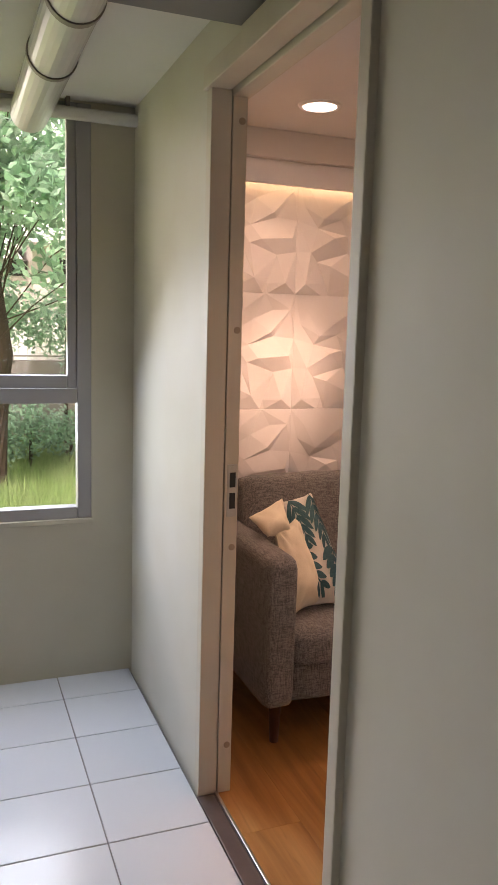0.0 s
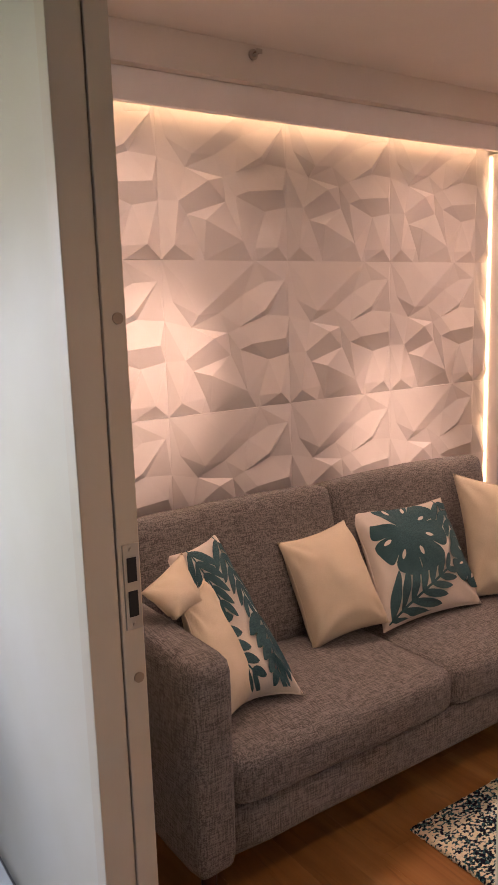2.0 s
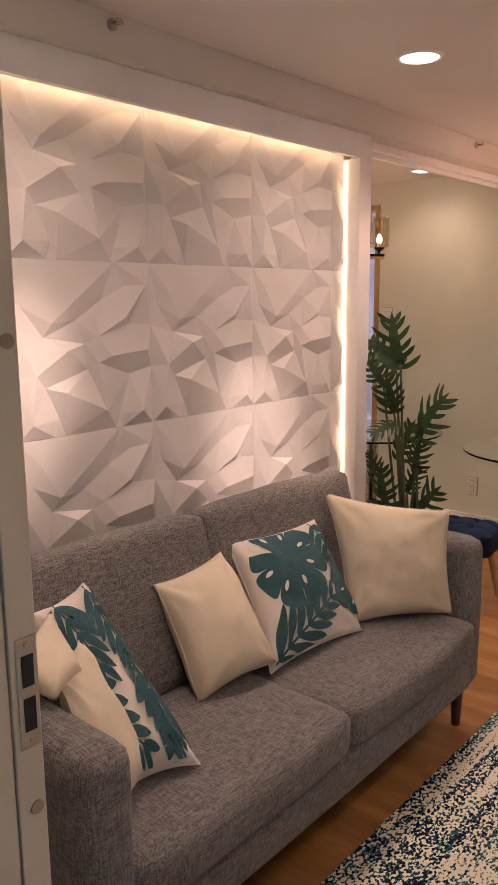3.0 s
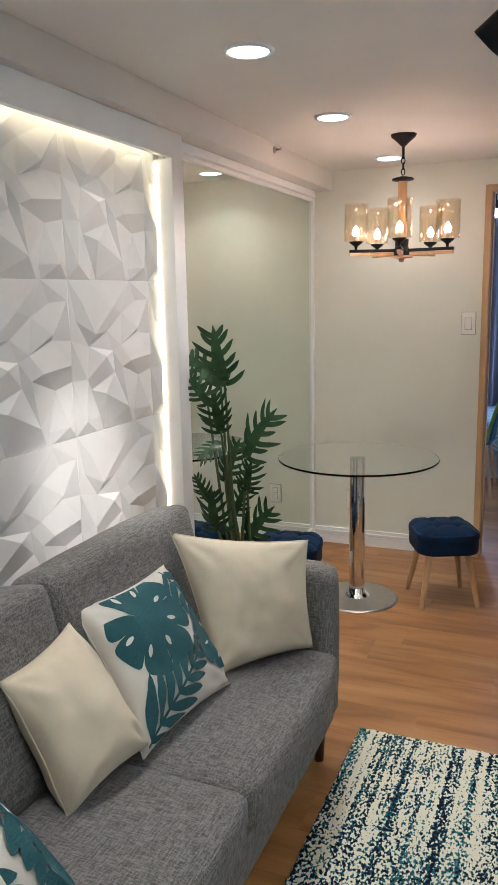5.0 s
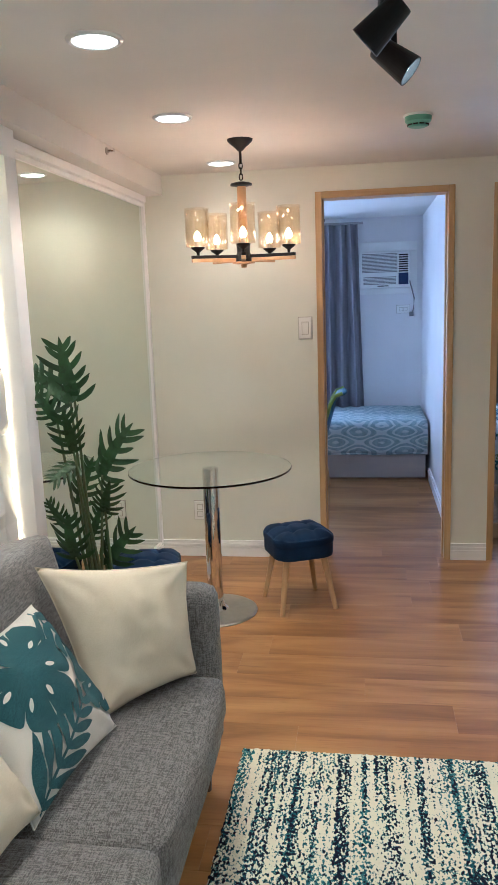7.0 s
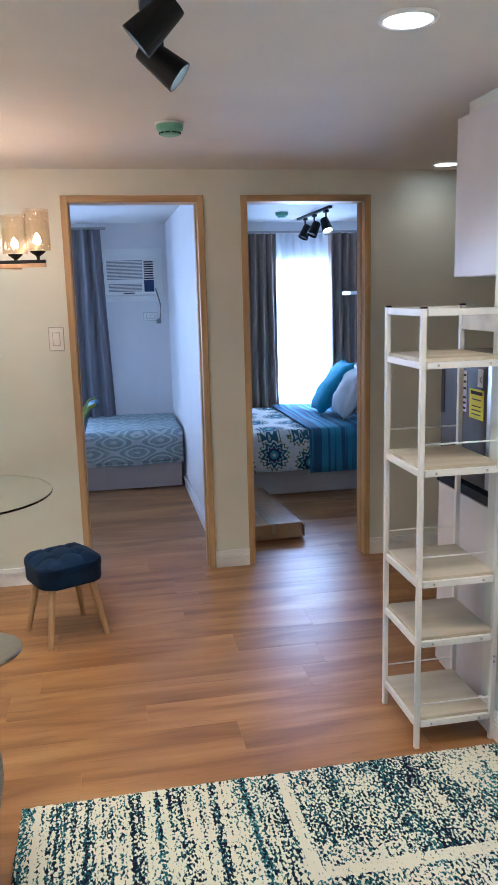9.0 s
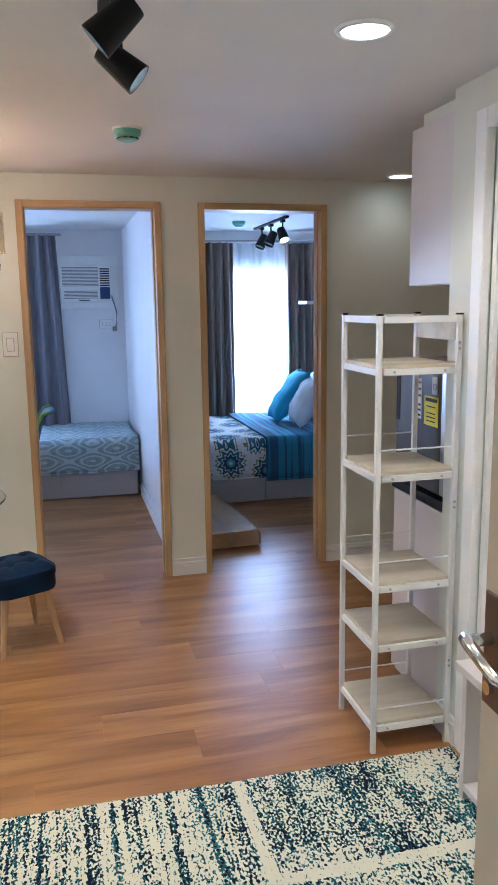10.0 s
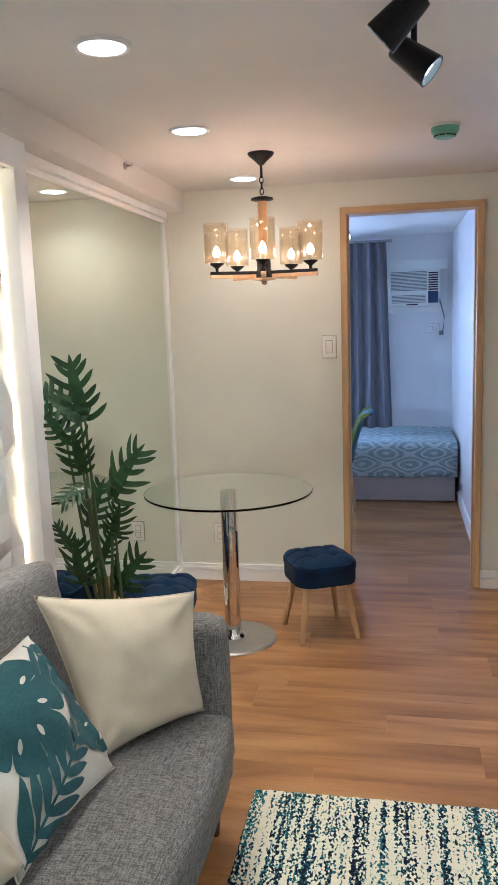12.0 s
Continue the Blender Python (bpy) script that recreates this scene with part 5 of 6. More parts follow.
fc = bpy.data.curves.new("number", "FONT")
fc.body, fc.size, fc.align_x = "10", 0.034, "CENTER"
tmp = new("tmp_text", fc)
bpy.context.view_layer.update()
txt = bpy.data.meshes.new_from_object(tmp.evaluated_get(bpy.context.evaluated_depsgraph_get()))
bpy.data.objects.remove(tmp)
bm = bmesh.new()
bm.from_mesh(txt)
bm.transform(Matrix.Translation((3.265, 0.7447, 1.252)) @ Matrix.Rotation(math.pi, 4, "Z") @ Matrix.Rotation(math.pi / 2, 4, "X"))
part("number", bm, M_INK, lb)
uc = thing("wall_cabinet", "glossy white upper kitchen cabinet", "cabinet", at=(3.3, 0.6, 1.63))
part("body", box(3.132, 0.40, 1.63, 3.478, 0.730, 2.20, 0.001), M_CAB, uc)
part("door", box(3.134, 0.7305, 1.632, 3.488, 0.750, 2.198, 0.002), M_CAB, uc)
structure("soffit", boxes([(3.132, 0.40, 2.201, 3.478, 0.71, CEIL)]), M_WALL, "painted soffit over the cabinet", "soffit")

sr = thing("shoe_cabinet", "low white shoe cabinet with an open side bay", "cabinet", at=(2.4, 0.85, 0))
part("top", box(2.10, RY + 0.016, 0.442, 2.72, 0.93, 0.468, 0.002), M_CAB, sr)
part("side_panel", box(2.675, RY + 0.018, 0.0, 2.70, 0.912, 0.4415, 0.002), M_CAB, sr)
part("side_panel", box(2.12, RY + 0.018, 0.0, 2.145, 0.912, 0.4415, 0.002), M_CAB, sr)
part("bottom", box(2.1455, RY + 0.018, 0.045, 2.6745, 0.912, 0.068, 0.002), M_CAB, sr)
part("back", box(2.1455, RY + 0.018, 0.069, 2.6745, RY + 0.03, 0.4415), M_ASH, sr)
part("divider", box(2.40, RY + 0.031, 0.0685, 2.42, 0.905, 0.4415, 0.001), M_CAB, sr)


# ---- bedrooms ----
def drape(name, x, y0, y1, z0, z1, folds, material, label, flare=0.0, depth=0.035, group=""):
    bm = bmesh.new()
    n, rows = folds * 10, 14
    g = []
    for j in range(rows + 1):
        t = j / rows
        row = []
        for i in range(n + 1):
            s = i / n
            a = 2 * math.pi * folds * s
            y = y0 + (y1 - y0) * s + (s - 0.5) * flare * t + 0.006 * math.sin(a * 0.5 + 3 * t)
            xx = x + depth * (0.75 + 0.25 * t) * math.sin(a + 0.5 * math.sin(s * 7 + t * 2))
            row.append(bm.verts.new((xx, y, z1 + (z0 - z1) * t)))
        g.append(row)
    for a, b in zip(g, g[1:]):
        for i in range(n):
            bm.faces.new((a[i], a[i + 1], b[i + 1], b[i]))
    e = thing(name, label, "curtain", group, at=(x, (y0 + y1) / 2, z1))
    part("cloth", bm, material, e, smooth=True)
    return e


drape("curtain", 7.93, 2.05, 2.62, 0.02, 2.185, 6, M_CURT, "grey pleated floor-length curtain on a ceiling rail", 0.14, 0.055)
drape("sheer_curtain", 8.01, 2.45, 3.6, 0.05, 2.18, 11, M_SHEER, "white sheer curtain glowing with daylight", 0.0, 0.02)
drape("curtain", 7.93, 0.44, 0.90, 0.02, 2.13, 6, M_CURT2, "taupe satin pleated floor-length curtain on a rail", 0.03, 0.055)
drape("curtain", 7.93, -0.80, -0.07, 0.02, 2.13, 9, M_CURT2, "dark grey pleated curtain beside the pillows", 0.0, 0.055)
drape("sheer_curtain", 8.01, -0.62, 0.86, 0.05, 2.13, 16, M_SHEER, "white sheer curtain glowing with daylight", 0.0, 0.02)
for y0, y1, z in ((2.0, 3.7, 2.195), (-0.85, 1.0, 2.145)):
    e = thing("curtain_rail", "grey metal curtain rail below the ceiling", "curtain rail", at=(7.97, y0, z))
    part("rail", box(7.955, y0, z - 0.008, 8.005, y1, z + 0.012, 0.003), M_ALU, e)
for a, b, nm in ((2.42, 3.6, "window_2"), (-0.6, 0.85, "window_3")):
    w = thing(nm, "grey aluminium bedroom window behind the sheer curtain", "window", kind="structure")
    for r in ((a, 0.45, a + 0.05, 1.88), (b - 0.05, 0.45, b, 1.88), (a + 0.0505, 0.45, b - 0.0505, 0.50), (a + 0.0505, 1.83, b - 0.0505, 1.88), (a + 0.0505, 0.95, b - 0.0505, 1.0)):
        part("window_frame", box(BX + 0.05, r[0], r[1], BX + 0.10, r[2], r[3], 0.003), M_ALU, w)
    p = part("pane", box(BX + 0.072, a + 0.05, 0.5, BX + 0.077, b - 0.05, 1.83), M_PANE, w)
    p.visible_shadow = False

ac = thing("window_air_conditioner", "white window air conditioner with louvres and blue control panel", "air conditioner", at=(BX, 1.79, 1.77))
AX = BX
for r in ((1.505, 1.545, 2.068, 1.60), (1.505, 1.935, 2.068, 2.022), (1.505, 1.6005, 1.575, 1.9345), (2.03, 1.6005, 2.068, 1.9345)):
    part("surround", box(AX - 0.025, r[0], r[1], AX, r[2], r[3], 0.003), M_PLAST, ac)
body = part("body", box(AX - 0.10, 1.578, 1.603, AX, 2.027, 1.932, 0.008), M_PLAST, ac)
for k in range(14):
    z = 1.745 + k * 0.0125
    part("louvre", box(AX - 0.104, 1.69, z, AX - 0.0995, 2.012, z + 0.006), M_GREY, body)
for k in range(6):
    z = 1.635 + k * 0.0125
    part("louvre", box(AX - 0.104, 1.70, z, AX - 0.0995, 2.0, z + 0.006), M_GREY, body)
for k in range(8):
    z = 1.745 + k * 0.021
    part("vent_slot", box(AX - 0.105, 1.59, z, AX - 0.0995, 1.675, z + 0.012), M_INK, body)
part("control_panel", box(AX - 0.106, 1.588, 1.63, AX - 0.0995, 1.678, 1.735, 0.002), mat("control_blue", (0.01, 0.03, 0.12), 0.4), body, "dark blue control panel")
part("handle_slot", box(AX - 0.104, 1.77, 1.615, AX - 0.0995, 1.87, 1.624), M_INK, body)
so2 = wall_plate("wall_socket", BX, 1.63, 1.40, 0.12, 0.072, "white wall socket below the air conditioner", "socket", [(0.02, 0, 0.03, 0.03), (-0.02, 0, 0.03, 0.03)])
cb = thing("power_cord", "grey power cord hanging from the air conditioner", "cable", at=(BX, 1.57, 1.4))
part("cord", tube([(BX - 0.06, 1.575, 1.66), (BX - 0.03, 1.555, 1.60), (BX - 0.02, 1.53, 1.50), (BX - 0.02, 1.535, 1.40), (BX - 0.03, 1.55, 1.365)], 0.006, 8), M_GREY, cb)
part("plug", box(BX - 0.045, 1.535, 1.335, BX - 0.008, 1.575, 1.375, 0.004), M_GREY, cb)


def bed(name, label, x0, x1, y0, y1, quilt, qz):
    e = thing(name, label, "bed", at=((x0 + x1) / 2, (y0 + y1) / 2, 0))
    n = max(2, round((y1 - y0) / 0.6))
    part("base", box(x0 + 0.02, y0, 0.012, x1, y1, 0.24, 0.004), M_BEDBASE, e)
    for k in range(n):
        a, b = y0 + (y1 - y0) * k / n, y0 + (y1 - y0) * (k + 1) / n
        part("drawer_front", box(x0 + 0.004, a + 0.003, 0.012, x0 + 0.0195, b - 0.003, 0.236, 0.002), M_BEDBASE, e)
    part("mattress", soft_box(x0 + 0.03, y0 + 0.02, 0.241, x1 - 0.01, y1 - 0.02, 0.48, 0.05, 0.006, 8), M_LINEN, e, smooth=True)
    return e


def quilt(name, label, x0, x1, y0, y1, top, hang, material, seedv):
    """A cover laid over the bed, falling over its open side in soft waves."""
    bm = bmesh.new()
    n, rows = 46, 26
    g = []
    L = (x1 - x0) + hang
    for j in range(rows + 1):
        s = L * j / rows
        row = []
        for i in range(n + 1):
            y = y0 + (y1 - y0) * i / n
            wv = noise.noise(Vector((y * 3.5, s * 3 + seedv, seedv)))
            d = s - (x1 - x0)
            if d <= 0:
                x, z = x1 - s, top + 0.012 * wv
            else:
                x, z = x0 - 0.02 - 0.02 * math.sin(min(1, d / 0.06) * 1.57) - 0.012 * wv, top - d - 0.012 * (1 - math.cos(min(1, d / 0.06) * 1.57))
                if j == rows:
                    z += 0.012 * noise.noise(Vector((y * 4, seedv, 1)))
            row.append(bm.verts.new((x, y, z)))
        g.append(row)
    for a, b in zip(g, g[1:]):
        for i in range(n):
            bm.faces.new((a[i], a[i + 1], b[i + 1], b[i]))
    bmesh.ops.recalc_face_normals(bm, faces=bm.faces)
    e = thing(name, label, "bedding", at=((x0 + x1) / 2, y0, top))
    hem = tube([v.co.copy() for v in g[-1]], 0.007, 6)
    o = part("cloth", bm, material, e, smooth=True)
    o.modifiers.new("thickness", "SOLIDIFY").thickness = 0.008
    part("hem", hem, material, e, smooth=True)


bed("bed", "low single bed on a grey-beige drawer base", 7.03, 8.0, 1.49, 3.40, M_QUILTA, 0)
quilt("bedspread", "blue bedspread with a pale ogee lattice over the bed", 7.04, 7.98, 1.475, 3.42, 0.495, 0.26, M_QUILTA, 1.0)
bed("bed", "double bed on a grey-beige drawer base", 6.50, 7.88, -1.25, 1.12, M_QUILTB, 0)
quilt("quilt", "white quilt printed with dark teal medallions over the bed", 6.51, 7.86, 0.51, 1.14, 0.515, 0.29, M_QUILTB, 2.0)
quilt("throw_blanket", "blue striped throw blanket across the bed", 6.50, 7.86, -0.35, 0.53, 0.53, 0.33, M_BLUE, 3.0)
quilt("quilt", "white quilt printed with dark teal medallions at the head", 6.51, 7.86, -1.25, -0.34, 0.515, 0.29, M_QUILTB, 4.0)


def bed_pillow(label, corners, material, fat, seedv):
    p = Pillow(*corners, fat=fat, seed=seedv)
    e = thing("pillow", label, "pillow", "pillows on the double bed", at=tuple(p.c[0]))
    part("cover", p.mesh(16), material, e, smooth=True)


bed_pillow("turquoise pillow leaning on the bed", ((7.45, 0.25, 0.55), (7.0, 0.30, 0.55), (7.0, -0.02, 0.985), (7.45, -0.07, 0.985)), M_TURQ, 0.09, 1)
bed_pillow("plump white pillow in front of the others", ((7.12, 0.14, 0.55), (6.68, 0.18, 0.55), (6.70, -0.02, 0.945), (7.12, -0.06, 0.945)), M_LINEN, 0.10, 2)
bed_pillow("printed pillow behind the white one", ((7.1, 0.0, 0.55), (6.62, 0.02, 0.55), (6.62, -0.25, 0.88), (7.1, -0.27, 0.88)), M_QUILTB, 0.09, 3)
bed_pillow("white pillow at the head of the bed", ((7.6, -0.05, 0.55), (7.1, -0.05, 0.55), (7.1, -0.28, 0.97), (7.6, -0.28, 0.97)), M_LINEN, 0.09, 4)

ws = thing("wall_shelf", "slim white shelf board above the bed", "shelf", at=(7.75, -0.35, 1.55))
part("board", box(7.55, -2.18, 1.555, 7.80, -0.16, 1.585, 0.002), M_TRIM, ws)

t3 = thing("track_rail", "black ceiling track for spotlights in the bedroom", "lighting track", at=(7.2, 0.27, 2.25))
part("rail", box(6.72, 0.255, 2.23, 7.75, 0.285, 2.25, 0.002), M_BLACK, t3)
for x, aim, on in ((6.85, (6.2, 0.15, 1.2), True), (7.2, (7.0, 0.75, 1.2), False), (7.5, (7.3, 0.8, 1.0), False)):
    spot_head(x, 0.27, 2.23, aim, 0.12, 0.045, lit=on, drop=0.12)

t4 = thing("track_rail", "short black ceiling track in the small bedroom", "lighting track", at=(6.2, 2.33, 2.25))
part("rail", box(6.1, 2.30, 2.23, 6.6, 2.33, 2.25, 0.002), M_BLACK, t4)
spot_head(6.25, 2.315, 2.23, (5.4, 2.2, 1.4), 0.12, 0.045, drop=0.12)

cbx = thing("cardboard_box", "flat closed cardboard box taped shut on the floor", "box", at=(5.8, 1.05, 0))
_m = Matrix.Translation((5.42, 1.06, 0)) @ Matrix.Rotation(radians(4), 4, "Z")
part("body", box(0.0, -0.19, 0.001, 1.0, 0.19, 0.100, 0.004, m=_m), M_CARD, cbx)
bm = box(-0.006, -0.196, 0.065, 1.006, 0.196, 0.106, 0.004, m=_m)
part("lid", bm, M_CARD, cbx)
part("tape", box(-0.0075, -0.025, 0.035, 1.007, 0.025, 0.1075, 0.001, m=_m), M_TAPE, cbx, "glossy brown packing tape")
# clear film wrinkled over the lid, and end flaps sprung open
bm = bmesh.new()
rows = [[bm.verts.new(_m @ Vector((0.03 + 0.9 * i / 40, -0.19 + 0.38 * j / 24, 0.110 + 0.006 * abs(noise.noise(Vector((i * 0.23, j * 0.34, 4)))) + 0.004 * abs(noise.noise(Vector((i * 0.6, j * 0.7, 9))))))) for j in range(25)] for i in range(41)]
for ra, rb in zip(rows, rows[1:]):
    for j in range(24):
        bm.faces.new((ra[j], ra[j + 1], rb[j + 1], rb[j]))
part("plastic_film", bm, M_FILM, cbx, "wrinkled clear plastic film", smooth=True)
for y0, y1, tilt in ((-0.190, -0.012, 14), (0.012, 0.186, 6)):
    part("end_flap", box(-0.004, y0, -0.088, 0.0, y1, 0.0, 0.001, m=_m @ Matrix.Translation((-0.012, 0, 0.099)) @ Matrix.Rotation(radians(tilt), 4, "Y")), M_CARD, cbx, "loose cardboard end flap")
part("side_flap", box(-0.03, -0.205, 0.02, 0.16, -0.199, 0.098, 0.002, m=_m @ Matrix.Rotation(radians(-4), 4, "Z")), M_CARD, cbx, "torn side flap")

cr = thing("desk_chair", "lime-edged blue chair with pale wooden legs beside the bed", "chair", at=(6.62, 2.45, 0))
prof = [(2.335, 0.42), (2.315, 0.52), (2.285, 0.63), (2.255, 0.73), (2.215, 0.795), (2.16, 0.815)]
bm = bmesh.new()
rows = [[bm.verts.new((6.44 + 0.36 * i / 6, y - 0.025 * math.sin(math.pi * i / 6), z)) for i in range(7)] for y, z in prof]
for a, b in zip(rows, rows[1:]):
    for i in range(6):
        bm.faces.new((a[i], a[i + 1], b[i + 1], b[i]))
M_CHAIR = mat("chair_blue", (0.03, 0.10, 0.17), 0.6)
o = part("backrest", bm, M_CHAIR, cr, "curved dark blue backrest", smooth=True)
o.modifiers.new("thickness", "SOLIDIFY").thickness = 0.018
for x in (6.435, 6.805):
    part("edge_tube", tube([(x, y, z) for y, z in prof], 0.015, 10), M_LIME, cr, "lime green edge tube")
part("seat", soft_box(6.42, 2.30, 0.40, 6.82, 2.68, 0.445, 0.02, 0.006, 6), M_CHAIR, cr, smooth=True)
for dx in (-0.15, 0.15):
    for dy in (-0.15, 0.15):
        part("leg", rod((6.62 + dx * 1.25, 2.49 + dy * 1.35, 0), (6.62 + dx, 2.49 + dy, 0.402), 0.011, 0.015, seg=12), M_BEECH, cr)

# ---- outdoors ----
M_HAZE = emit("bright_sky", (0.93, 0.98, 1.0), 1.3)
structure("backdrop", box(-160, 120, -2, 160, 121, 110), M_HAZE, "bright white hazy sky", "sky")
structure("ground", boxes([(-600, -600, -0.42, 600, 600, -0.30)]), M_GRASS, "rough grass ground outside", "ground")
gb = bmesh.new()
rnd = random.Random(11)
for k in range(42000):
    y = 4.0 + 9.5 * rnd.random() ** 1.3
    x = 0.10 * y + rnd.uniform(-0.5, 0.35) * (0.4 + 0.12 * y)
    h, a = rnd.uniform(0.08, 0.34), rnd.uniform(0, 6.28)
    w = rnd.uniform(0.002, 0.005)
    lx, ly = rnd.uniform(-0.14, 0.14), rnd.uniform(-0.14, 0.14)
    p = [(x - w * math.cos(a), y - w * math.sin(a), -0.30), (x + w * math.cos(a), y + w * math.sin(a), -0.30)]
    q = [(x + lx * 0.4 + w * 0.7 * math.cos(a), y + ly * 0.4 + w * 0.7 * math.sin(a), -0.30 + h * 0.65), (x + lx * 0.4 - w * 0.7 * math.cos(a), y + ly * 0.4 - w * 0.7 * math.sin(a), -0.30 + h * 0.65)]
    vs = [gb.verts.new(c) for c in p + q + [(x + lx, y + ly, -0.30 + h)]]
    gb.faces.new(vs[:4])
    gb.faces.new((vs[3], vs[2], vs[4]))
tagged(part("grass", gb, M_BLADE), "tufts of long green grass", "grass", kind="stuff")


def leaf_cloud(bm, centre, radius, count, size, rnd, flat=0.8):
    for _ in range(count):
        d = Vector((rnd.gauss(0, 1), rnd.gauss(0, 1), rnd.gauss(0, 1) * flat))
        d = d.normalized() * radius * rnd.random() ** 0.45
        c = Vector(centre) + d
        a = Vector((rnd.uniform(-1, 1), rnd.uniform(-1, 1), rnd.uniform(-1.1, 0.2))).normalized()
        b = a.cross(Vector((rnd.uniform(-1, 1), rnd.uniform(-1, 1), 1))).normalized()
        L, W = size * rnd.uniform(0.7, 1.3), size * rnd.uniform(0.2, 0.34)
        v = [bm.verts.new(c - a * L / 2), bm.verts.new(c + b * W), bm.verts.new(c + a * L / 2), bm.verts.new(c - b * W)]
        bm.faces.new(v)


def tree(label, x, y, h, trunk, clumps, count, size, seedv, spread):
    rnd = random.Random(seedv)
    e = thing("tree", label, "tree", at=(x, y, -0.3))
    part("trunk", tube([(x, y, -0.32), (x + 0.1, y, h * 0.3), (x - 0.05, y + 0.1, h * 0.65)], trunk, 12, r1=trunk * 0.5), M_BARK, e)
    bm = bmesh.new()
    for k in range(clumps):
        a = rnd.uniform(0, 6.28)
        r = spread * rnd.random() ** 0.6
        c = (x + r * math.cos(a), y + r * math.sin(a), h * rnd.uniform(0.42, 1.0))
        limb = part("limb", tube([(x, y, h * rnd.uniform(0.3, 0.6)), ((x + c[0]) / 2, (y + c[1]) / 2, c[2] * 0.8 + 0.1), c], trunk * 0.07, 6, r1=0.004), M_BARK, e)
        leaf_cloud(bm, c, spread * rnd.uniform(0.20, 0.32), count, size, rnd)
    part("crown", bm, M_TREE, e)


tree("leafy garden tree with a dark trunk and drooping leaves", 0.50, 8.1, 3.9, 0.12, 34, 210, 0.135, 3, 1.6)
tree("leafy tree further back in the garden", 4.3, 18.0, 5.4, 0.18, 22, 260, 0.17, 4, 1.9)
for k, (x, y, r, z) in enumerate(((0.75, 9.6, 0.50, 1.55), (1.45, 9.9, 0.48, 1.50), (0.95, 9.2, 0.36, 0.30), (1.45, 9.5, 0.34, 0.20), (0.50, 9.0, 0.36, 0.15), (1.9, 10.3, 0.5, 0.9))):
    bm = bmesh.new()
    rnd = random.Random(50 + k)
    leaf_cloud(bm, (x, y, z), r, int(2600 * r), 0.075, rnd)
    e = thing("shrub", "dense green shrub in the garden", "shrub", "garden shrubs", at=(x, y, -0.3))
    part("foliage", bm, M_TREE, e)
    part("stem", rod((x, y, -0.31), (x, y, z), 0.03, 0.015, seg=8), M_BARK, e)

# white fence of upright ribs on a dark plinth
fe = thing("fence", "white ribbed fence on a dark plinth behind the shrubs", "fence", at=(1.5, 11.3, -0.3))
part("plinth", box(-2.0, 11.25, -0.32, 6.0, 11.40, 0.98, 0.01), M_ROOF, fe, "dark grey plinth")
part("rail", box(-2.0, 11.22, 1.03, 6.0, 11.249, 1.055, 0.004), M_STEEL, fe, "bright metal rail")
part("rail_bracket", box(0.9, 11.225, 0.97, 0.93, 11.249, 1.03), M_STEEL, fe)
for k in range(66):
    x = -2.0 + k * 0.12
    part("slat", box(x, 11.28 + 0.02 * (k % 2), 0.981, x + 0.115, 11.31 + 0.02 * (k % 2), 1.52, 0.004), M_TRIM, fe)

hs = thing("house", "pale house with a white pitched roof beyond the garden", "house", at=(1.5, 24, -0.3))
M_HOUSE = mat("house_wall", (0.60, 0.57, 0.55), 0.8, scale=2)
part("wall", box(2.35, 23.0, -0.32, 9, 30, 3.75), M_HOUSE, hs)
part("wall", box(-4.0, 24.0, -0.32, 2.345, 30, 3.35), M_HOUSE, hs)


def pitched(x0, x1, y0, y1, eave, ridge):
    bm = bmesh.new()
    ym = (y0 + y1) / 2
    vs = [bm.verts.new(q) for q in ((x0, y0, eave), (x1, y0, eave), (x1, y1, eave), (x0, y1, eave), (x0, ym, ridge), (x1, ym, ridge))]
    for f in ((0, 1, 5, 4), (2, 3, 4, 5), (0, 4, 3), (1, 2, 5), (3, 2, 1, 0)):
        bm.faces.new([vs[i] for i in f])
    return bm


M_WROOF = mat("white_roof", (0.74, 0.72, 0.70), 0.5, scale=3)
part("roof", pitched(2.15, 9.4, 22.6, 30.4, 3.76, 4.5), M_WROOF, hs)
part("roof", pitched(-4.4, 2.14, 23.6, 30.4, 3.36, 4.0), M_WROOF, hs)
part("gutter", box(2.15, 22.55, 3.70, 9.4, 22.62, 3.755), M_ROOF, hs)
w = part("window", box(2.9, 22.95, 2.6, 3.5, 22.999, 3.4), M_DARKW, hs)
part("frame", box(2.85, 22.92, 2.54, 3.55, 22.949, 2.60), M_TRIM, w)
part("doorway", box(1.7, 23.96, 2.9, 2.30, 23.999, 3.34), M_DARKW, hs, "dark gap under the eave")

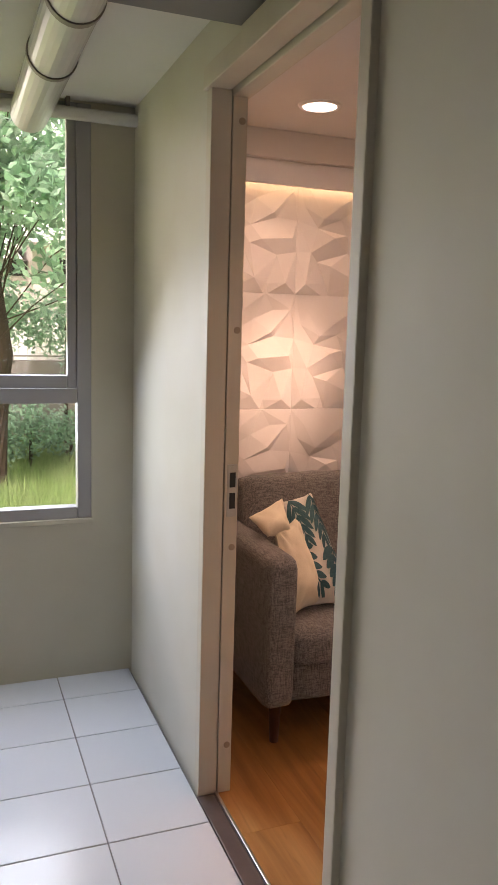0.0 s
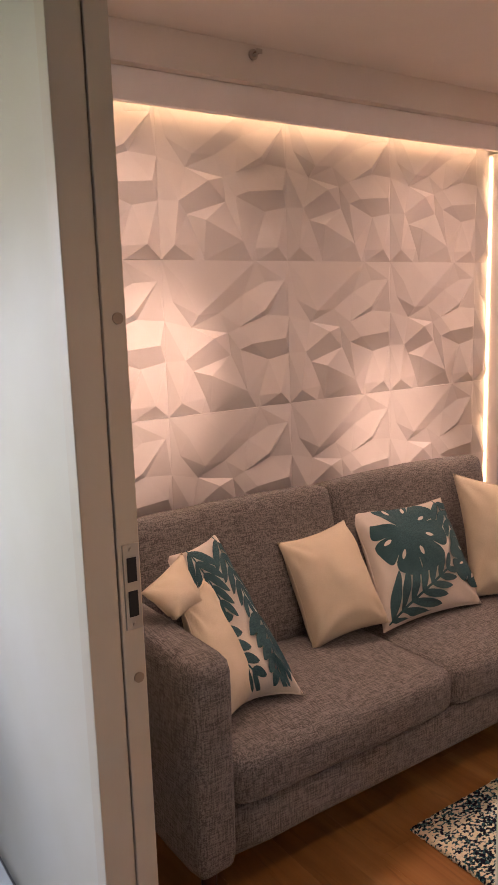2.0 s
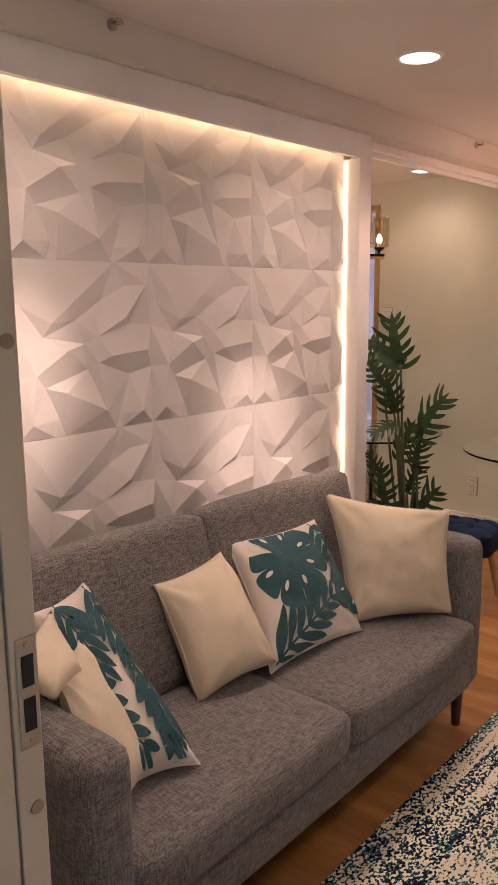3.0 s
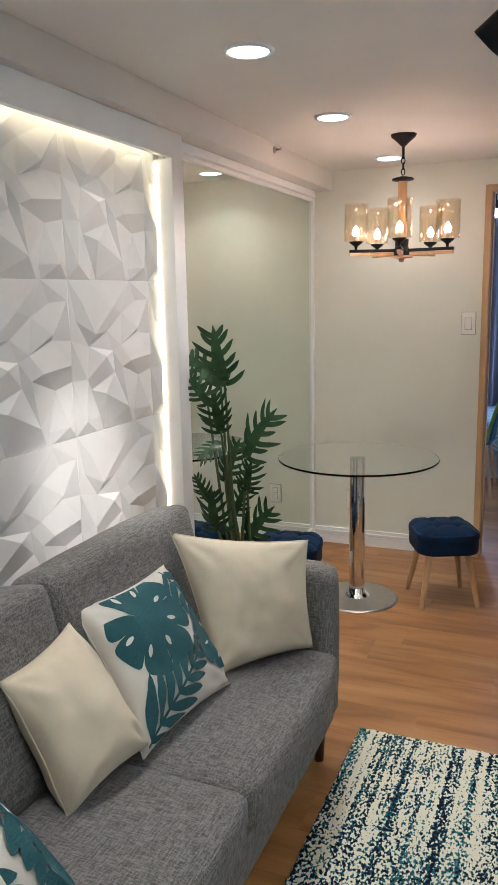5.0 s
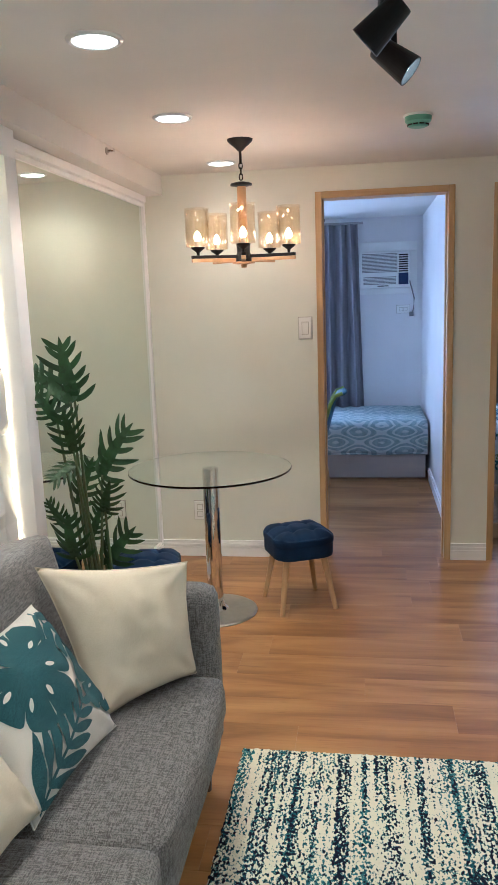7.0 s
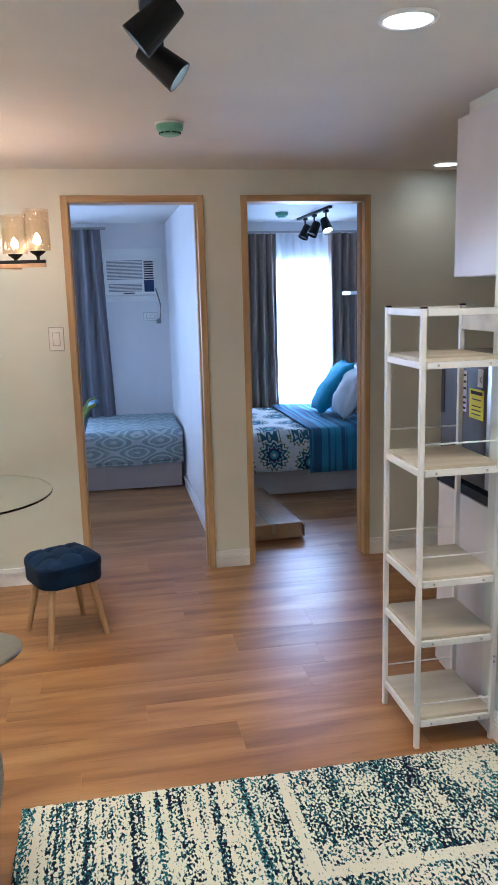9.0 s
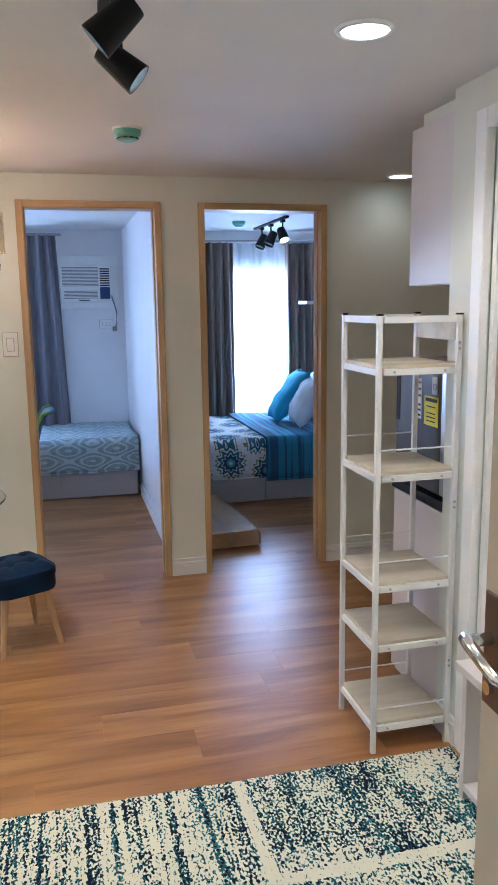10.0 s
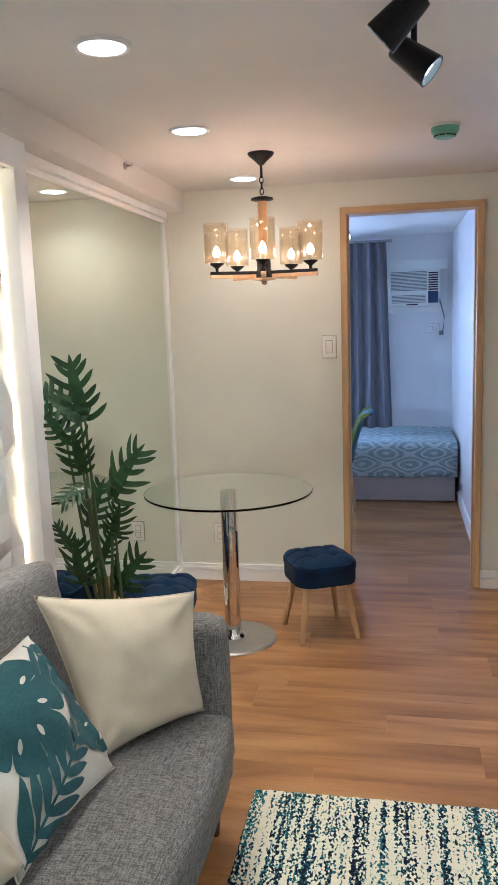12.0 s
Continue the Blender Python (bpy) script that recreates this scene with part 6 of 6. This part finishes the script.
# ---- pieces: floor planks, balcony tiles, wall panels ----
fl = structure("floor", boxes([(0.857, 0.65, -0.31, 3.02, 3.39, -0.0085), (3.0202, -1.12, -0.31, FX1, 3.39, -0.0085), (FX1 + 0.0002, -2.3, -0.31, BX + 0.15, 4.12, -0.0085)]), M_THRESH, "warm oak laminate plank floor", "floor")
bm = box(-0.09495, -0.6092, -0.008, 0.09495, 0.6092, 0.0, 0.0006, seg=1)
PLANK = finish(bm, "plank", M_FLOOR)
rnd = random.Random(2)
row = 0
x = 0.858 + 0.095
while x + 0.1 < BX:
    y = -2.3 + rnd.uniform(0, 1.2)
    ylim = (0.66, 3.27) if x < 2.95 else ((-1.0, 3.27) if x < 5.05 else (-1.5, 3.7))
    y = ylim[0] - rnd.uniform(0.1, 1.1)
    while y < ylim[1] - 0.02:
        a, b = max(y, ylim[0]), min(y + 1.2185, ylim[1])
        if b - a > 0.02:
            o = new("plank", PLANK)
            o.location = (x, (a + b) / 2, 0.0)
            o.scale = (1, (b - a) / 1.2185, 1)
            o.parent = fl
        y += 1.2185
    x += 0.190

fb = structure("floor_balcony", boxes([(-1.4, -1.8, -0.31, 0.789, 3.40, -0.003), (0.7892, -1.8, -0.31, 0.8568, 3.40, -0.021)]), M_GROUT, "white square tiled balcony floor", "floor")
TILE = finish(box(-0.1495, -0.1495, -0.01, 0.1495, 0.1495, 0.0, 0.0015, seg=1), "tile", M_TILE)
for i in range(-6, 1):
    for j in range(-14, 2):
        o = new("tile", TILE)
        o.location = (0.487 + 0.303 * i + 0.1515, 2.742 + 0.303 * j + 0.1515, 0.0)
        o.parent = fb

# faceted wall panels, half a metre square
# named points of one panel: across, up, height
FACETS = {"b0": (0, 0, 0.35), "b1": (0.25, 0, 0.3), "b2": (0.32, 0, 0.3), "b3": (0.70, 0, 0.3), "b4": (0.745, 0, 0.3), "b5": (1, 0, 0.35),
          "p1": (0.08, 0.09, 1.0), "p2": (0.60, 0.125, 1.0), "p3": (0.89, 0.09, 1.0), "v1": (0.285, 0.10, 0.3), "v2": (0.725, 0.08, 0.35),
          "t0": (0, 1, 0.35), "t1": (0.24, 1, 0.45), "t2": (0.72, 1, 0.45), "t3": (1, 1, 0.35),
          "c1": (0.96, 0.87, 0.65), "c2": (0.13, 0.86, 0.55), "c3": (0.47, 0.815, 0.72), "r": (0.24, 0.65, 0.85),
          "k1": (0.62, 0.78, 0.3), "k2": (0.34, 0.90, 0.62), "k3": (0.80, 0.86, 0.35), "k4": (0.07, 0.74, 0.3), "k5": (0.42, 0.66, 0.35),
          "s1": (0.57, 0.56, 0.55), "s2": (0.77, 0.67, 1.0), "s3": (0.81, 0.635, 0.25),
          "m1": (0.20, 0.57, 0.3), "m2": (0.35, 0.495, 0.95), "m3": (0.48, 0.525, 0.35),
          "d1": (0.56, 0.41, 0.75), "d2": (0.66, 0.445, 1.0), "d3": (0.82, 0.325, 0.2),
          "e1": (0.20, 0.285, 0.3), "e2": (0.32, 0.25, 0.95), "e3": (0.50, 0.375, 0.3),
          "l1": (0, 0.62, 0.35), "x1": (1, 0.62, 0.35), "l2": (0, 0.36, 0.2), "x2": (1, 0.36, 0.2), "w1": (0.95, 0.47, 0.85), "w2": (0.13, 0.36, 0.75)}
CREASES = ("b0 p1", "p1 b1", "b2 p2", "p2 b3", "b4 p3", "p3 b5", "t2 c1", "c1 t3", "t0 c2", "c2 t1", "t2 c3", "c3 r", "t2 k3", "k3 s2", "t2 k1", "k1 s2", "k5 s1", "s1 s2", "s2 s3", "s3 s1",
           "m1 m2", "m2 m3", "m3 m1", "d1 d2", "d2 d3", "d3 d1", "e1 e2", "e2 e3", "e3 e1", "p2 d3", "e2 b2", "t1 r", "c1 s2", "w1 x2", "w2 l2")
from mathutils import geometry
keys = list(FACETS)
co = [Vector(FACETS[k][:2]) for k in keys]
tri = geometry.delaunay_2d_cdt(co, [tuple(keys.index(k) for k in c.split()) for c in CREASES], [], 0, 1e-5)
bm = bmesh.new()
vs = []
for q, orig in zip(tri[0], tri[3]):
    hgt = FACETS[keys[orig[0]]][2] if orig else 0.5
    vs.append(bm.verts.new(((q.x - 0.5) * 0.4996, -0.028 * hgt - 0.002, (q.y - 0.5) * 0.4992)))
for f in tri[2]:
    bm.faces.new([vs[i] for i in f])
edge = [e for e in bm.edges if len(e.link_faces) == 1]
ret = bmesh.ops.extrude_edge_only(bm, edges=edge)
for g2 in ret["geom"]:
    if isinstance(g2, bmesh.types.BMVert):
        g2.co.y = 0.0
PANEL = finish(bm, "panel", M_PANEL)
fw = structure("panel_backing", box(WX1 + 0.002, 3.256, 0.1, 3.084, 3.2695, 2.05), M_PANEL, "white faceted relief panels on the wall", "wall panelling")


def cut_panel(name, at, keep):
    """The panel sawn off at the upright plane x = at; keep is the side that stays."""
    b = bmesh.new()
    b.from_mesh(PANEL)
    bmesh.ops.bisect_plane(b, geom=b.verts[:] + b.edges[:] + b.faces[:], plane_co=(at, 0, 0), plane_no=(keep, 0, 0), clear_inner=True)
    return finish(b, name, M_PANEL)


PANEL_L, PANEL_R = cut_panel("panel_left", 0.925 - 0.758, 1), cut_panel("panel_right", 3.078 - 3.258, -1)
for i in range(-2, 4):
    for j in range(4):
        o = new("panel", PANEL_L if i == -2 else (PANEL_R if i == 3 else PANEL))
        xc = 1.758 + 0.5 * i
        o.location = (xc, 3.2545, 1.864 - 0.5 * j - 0.0)
        o.parent = fw
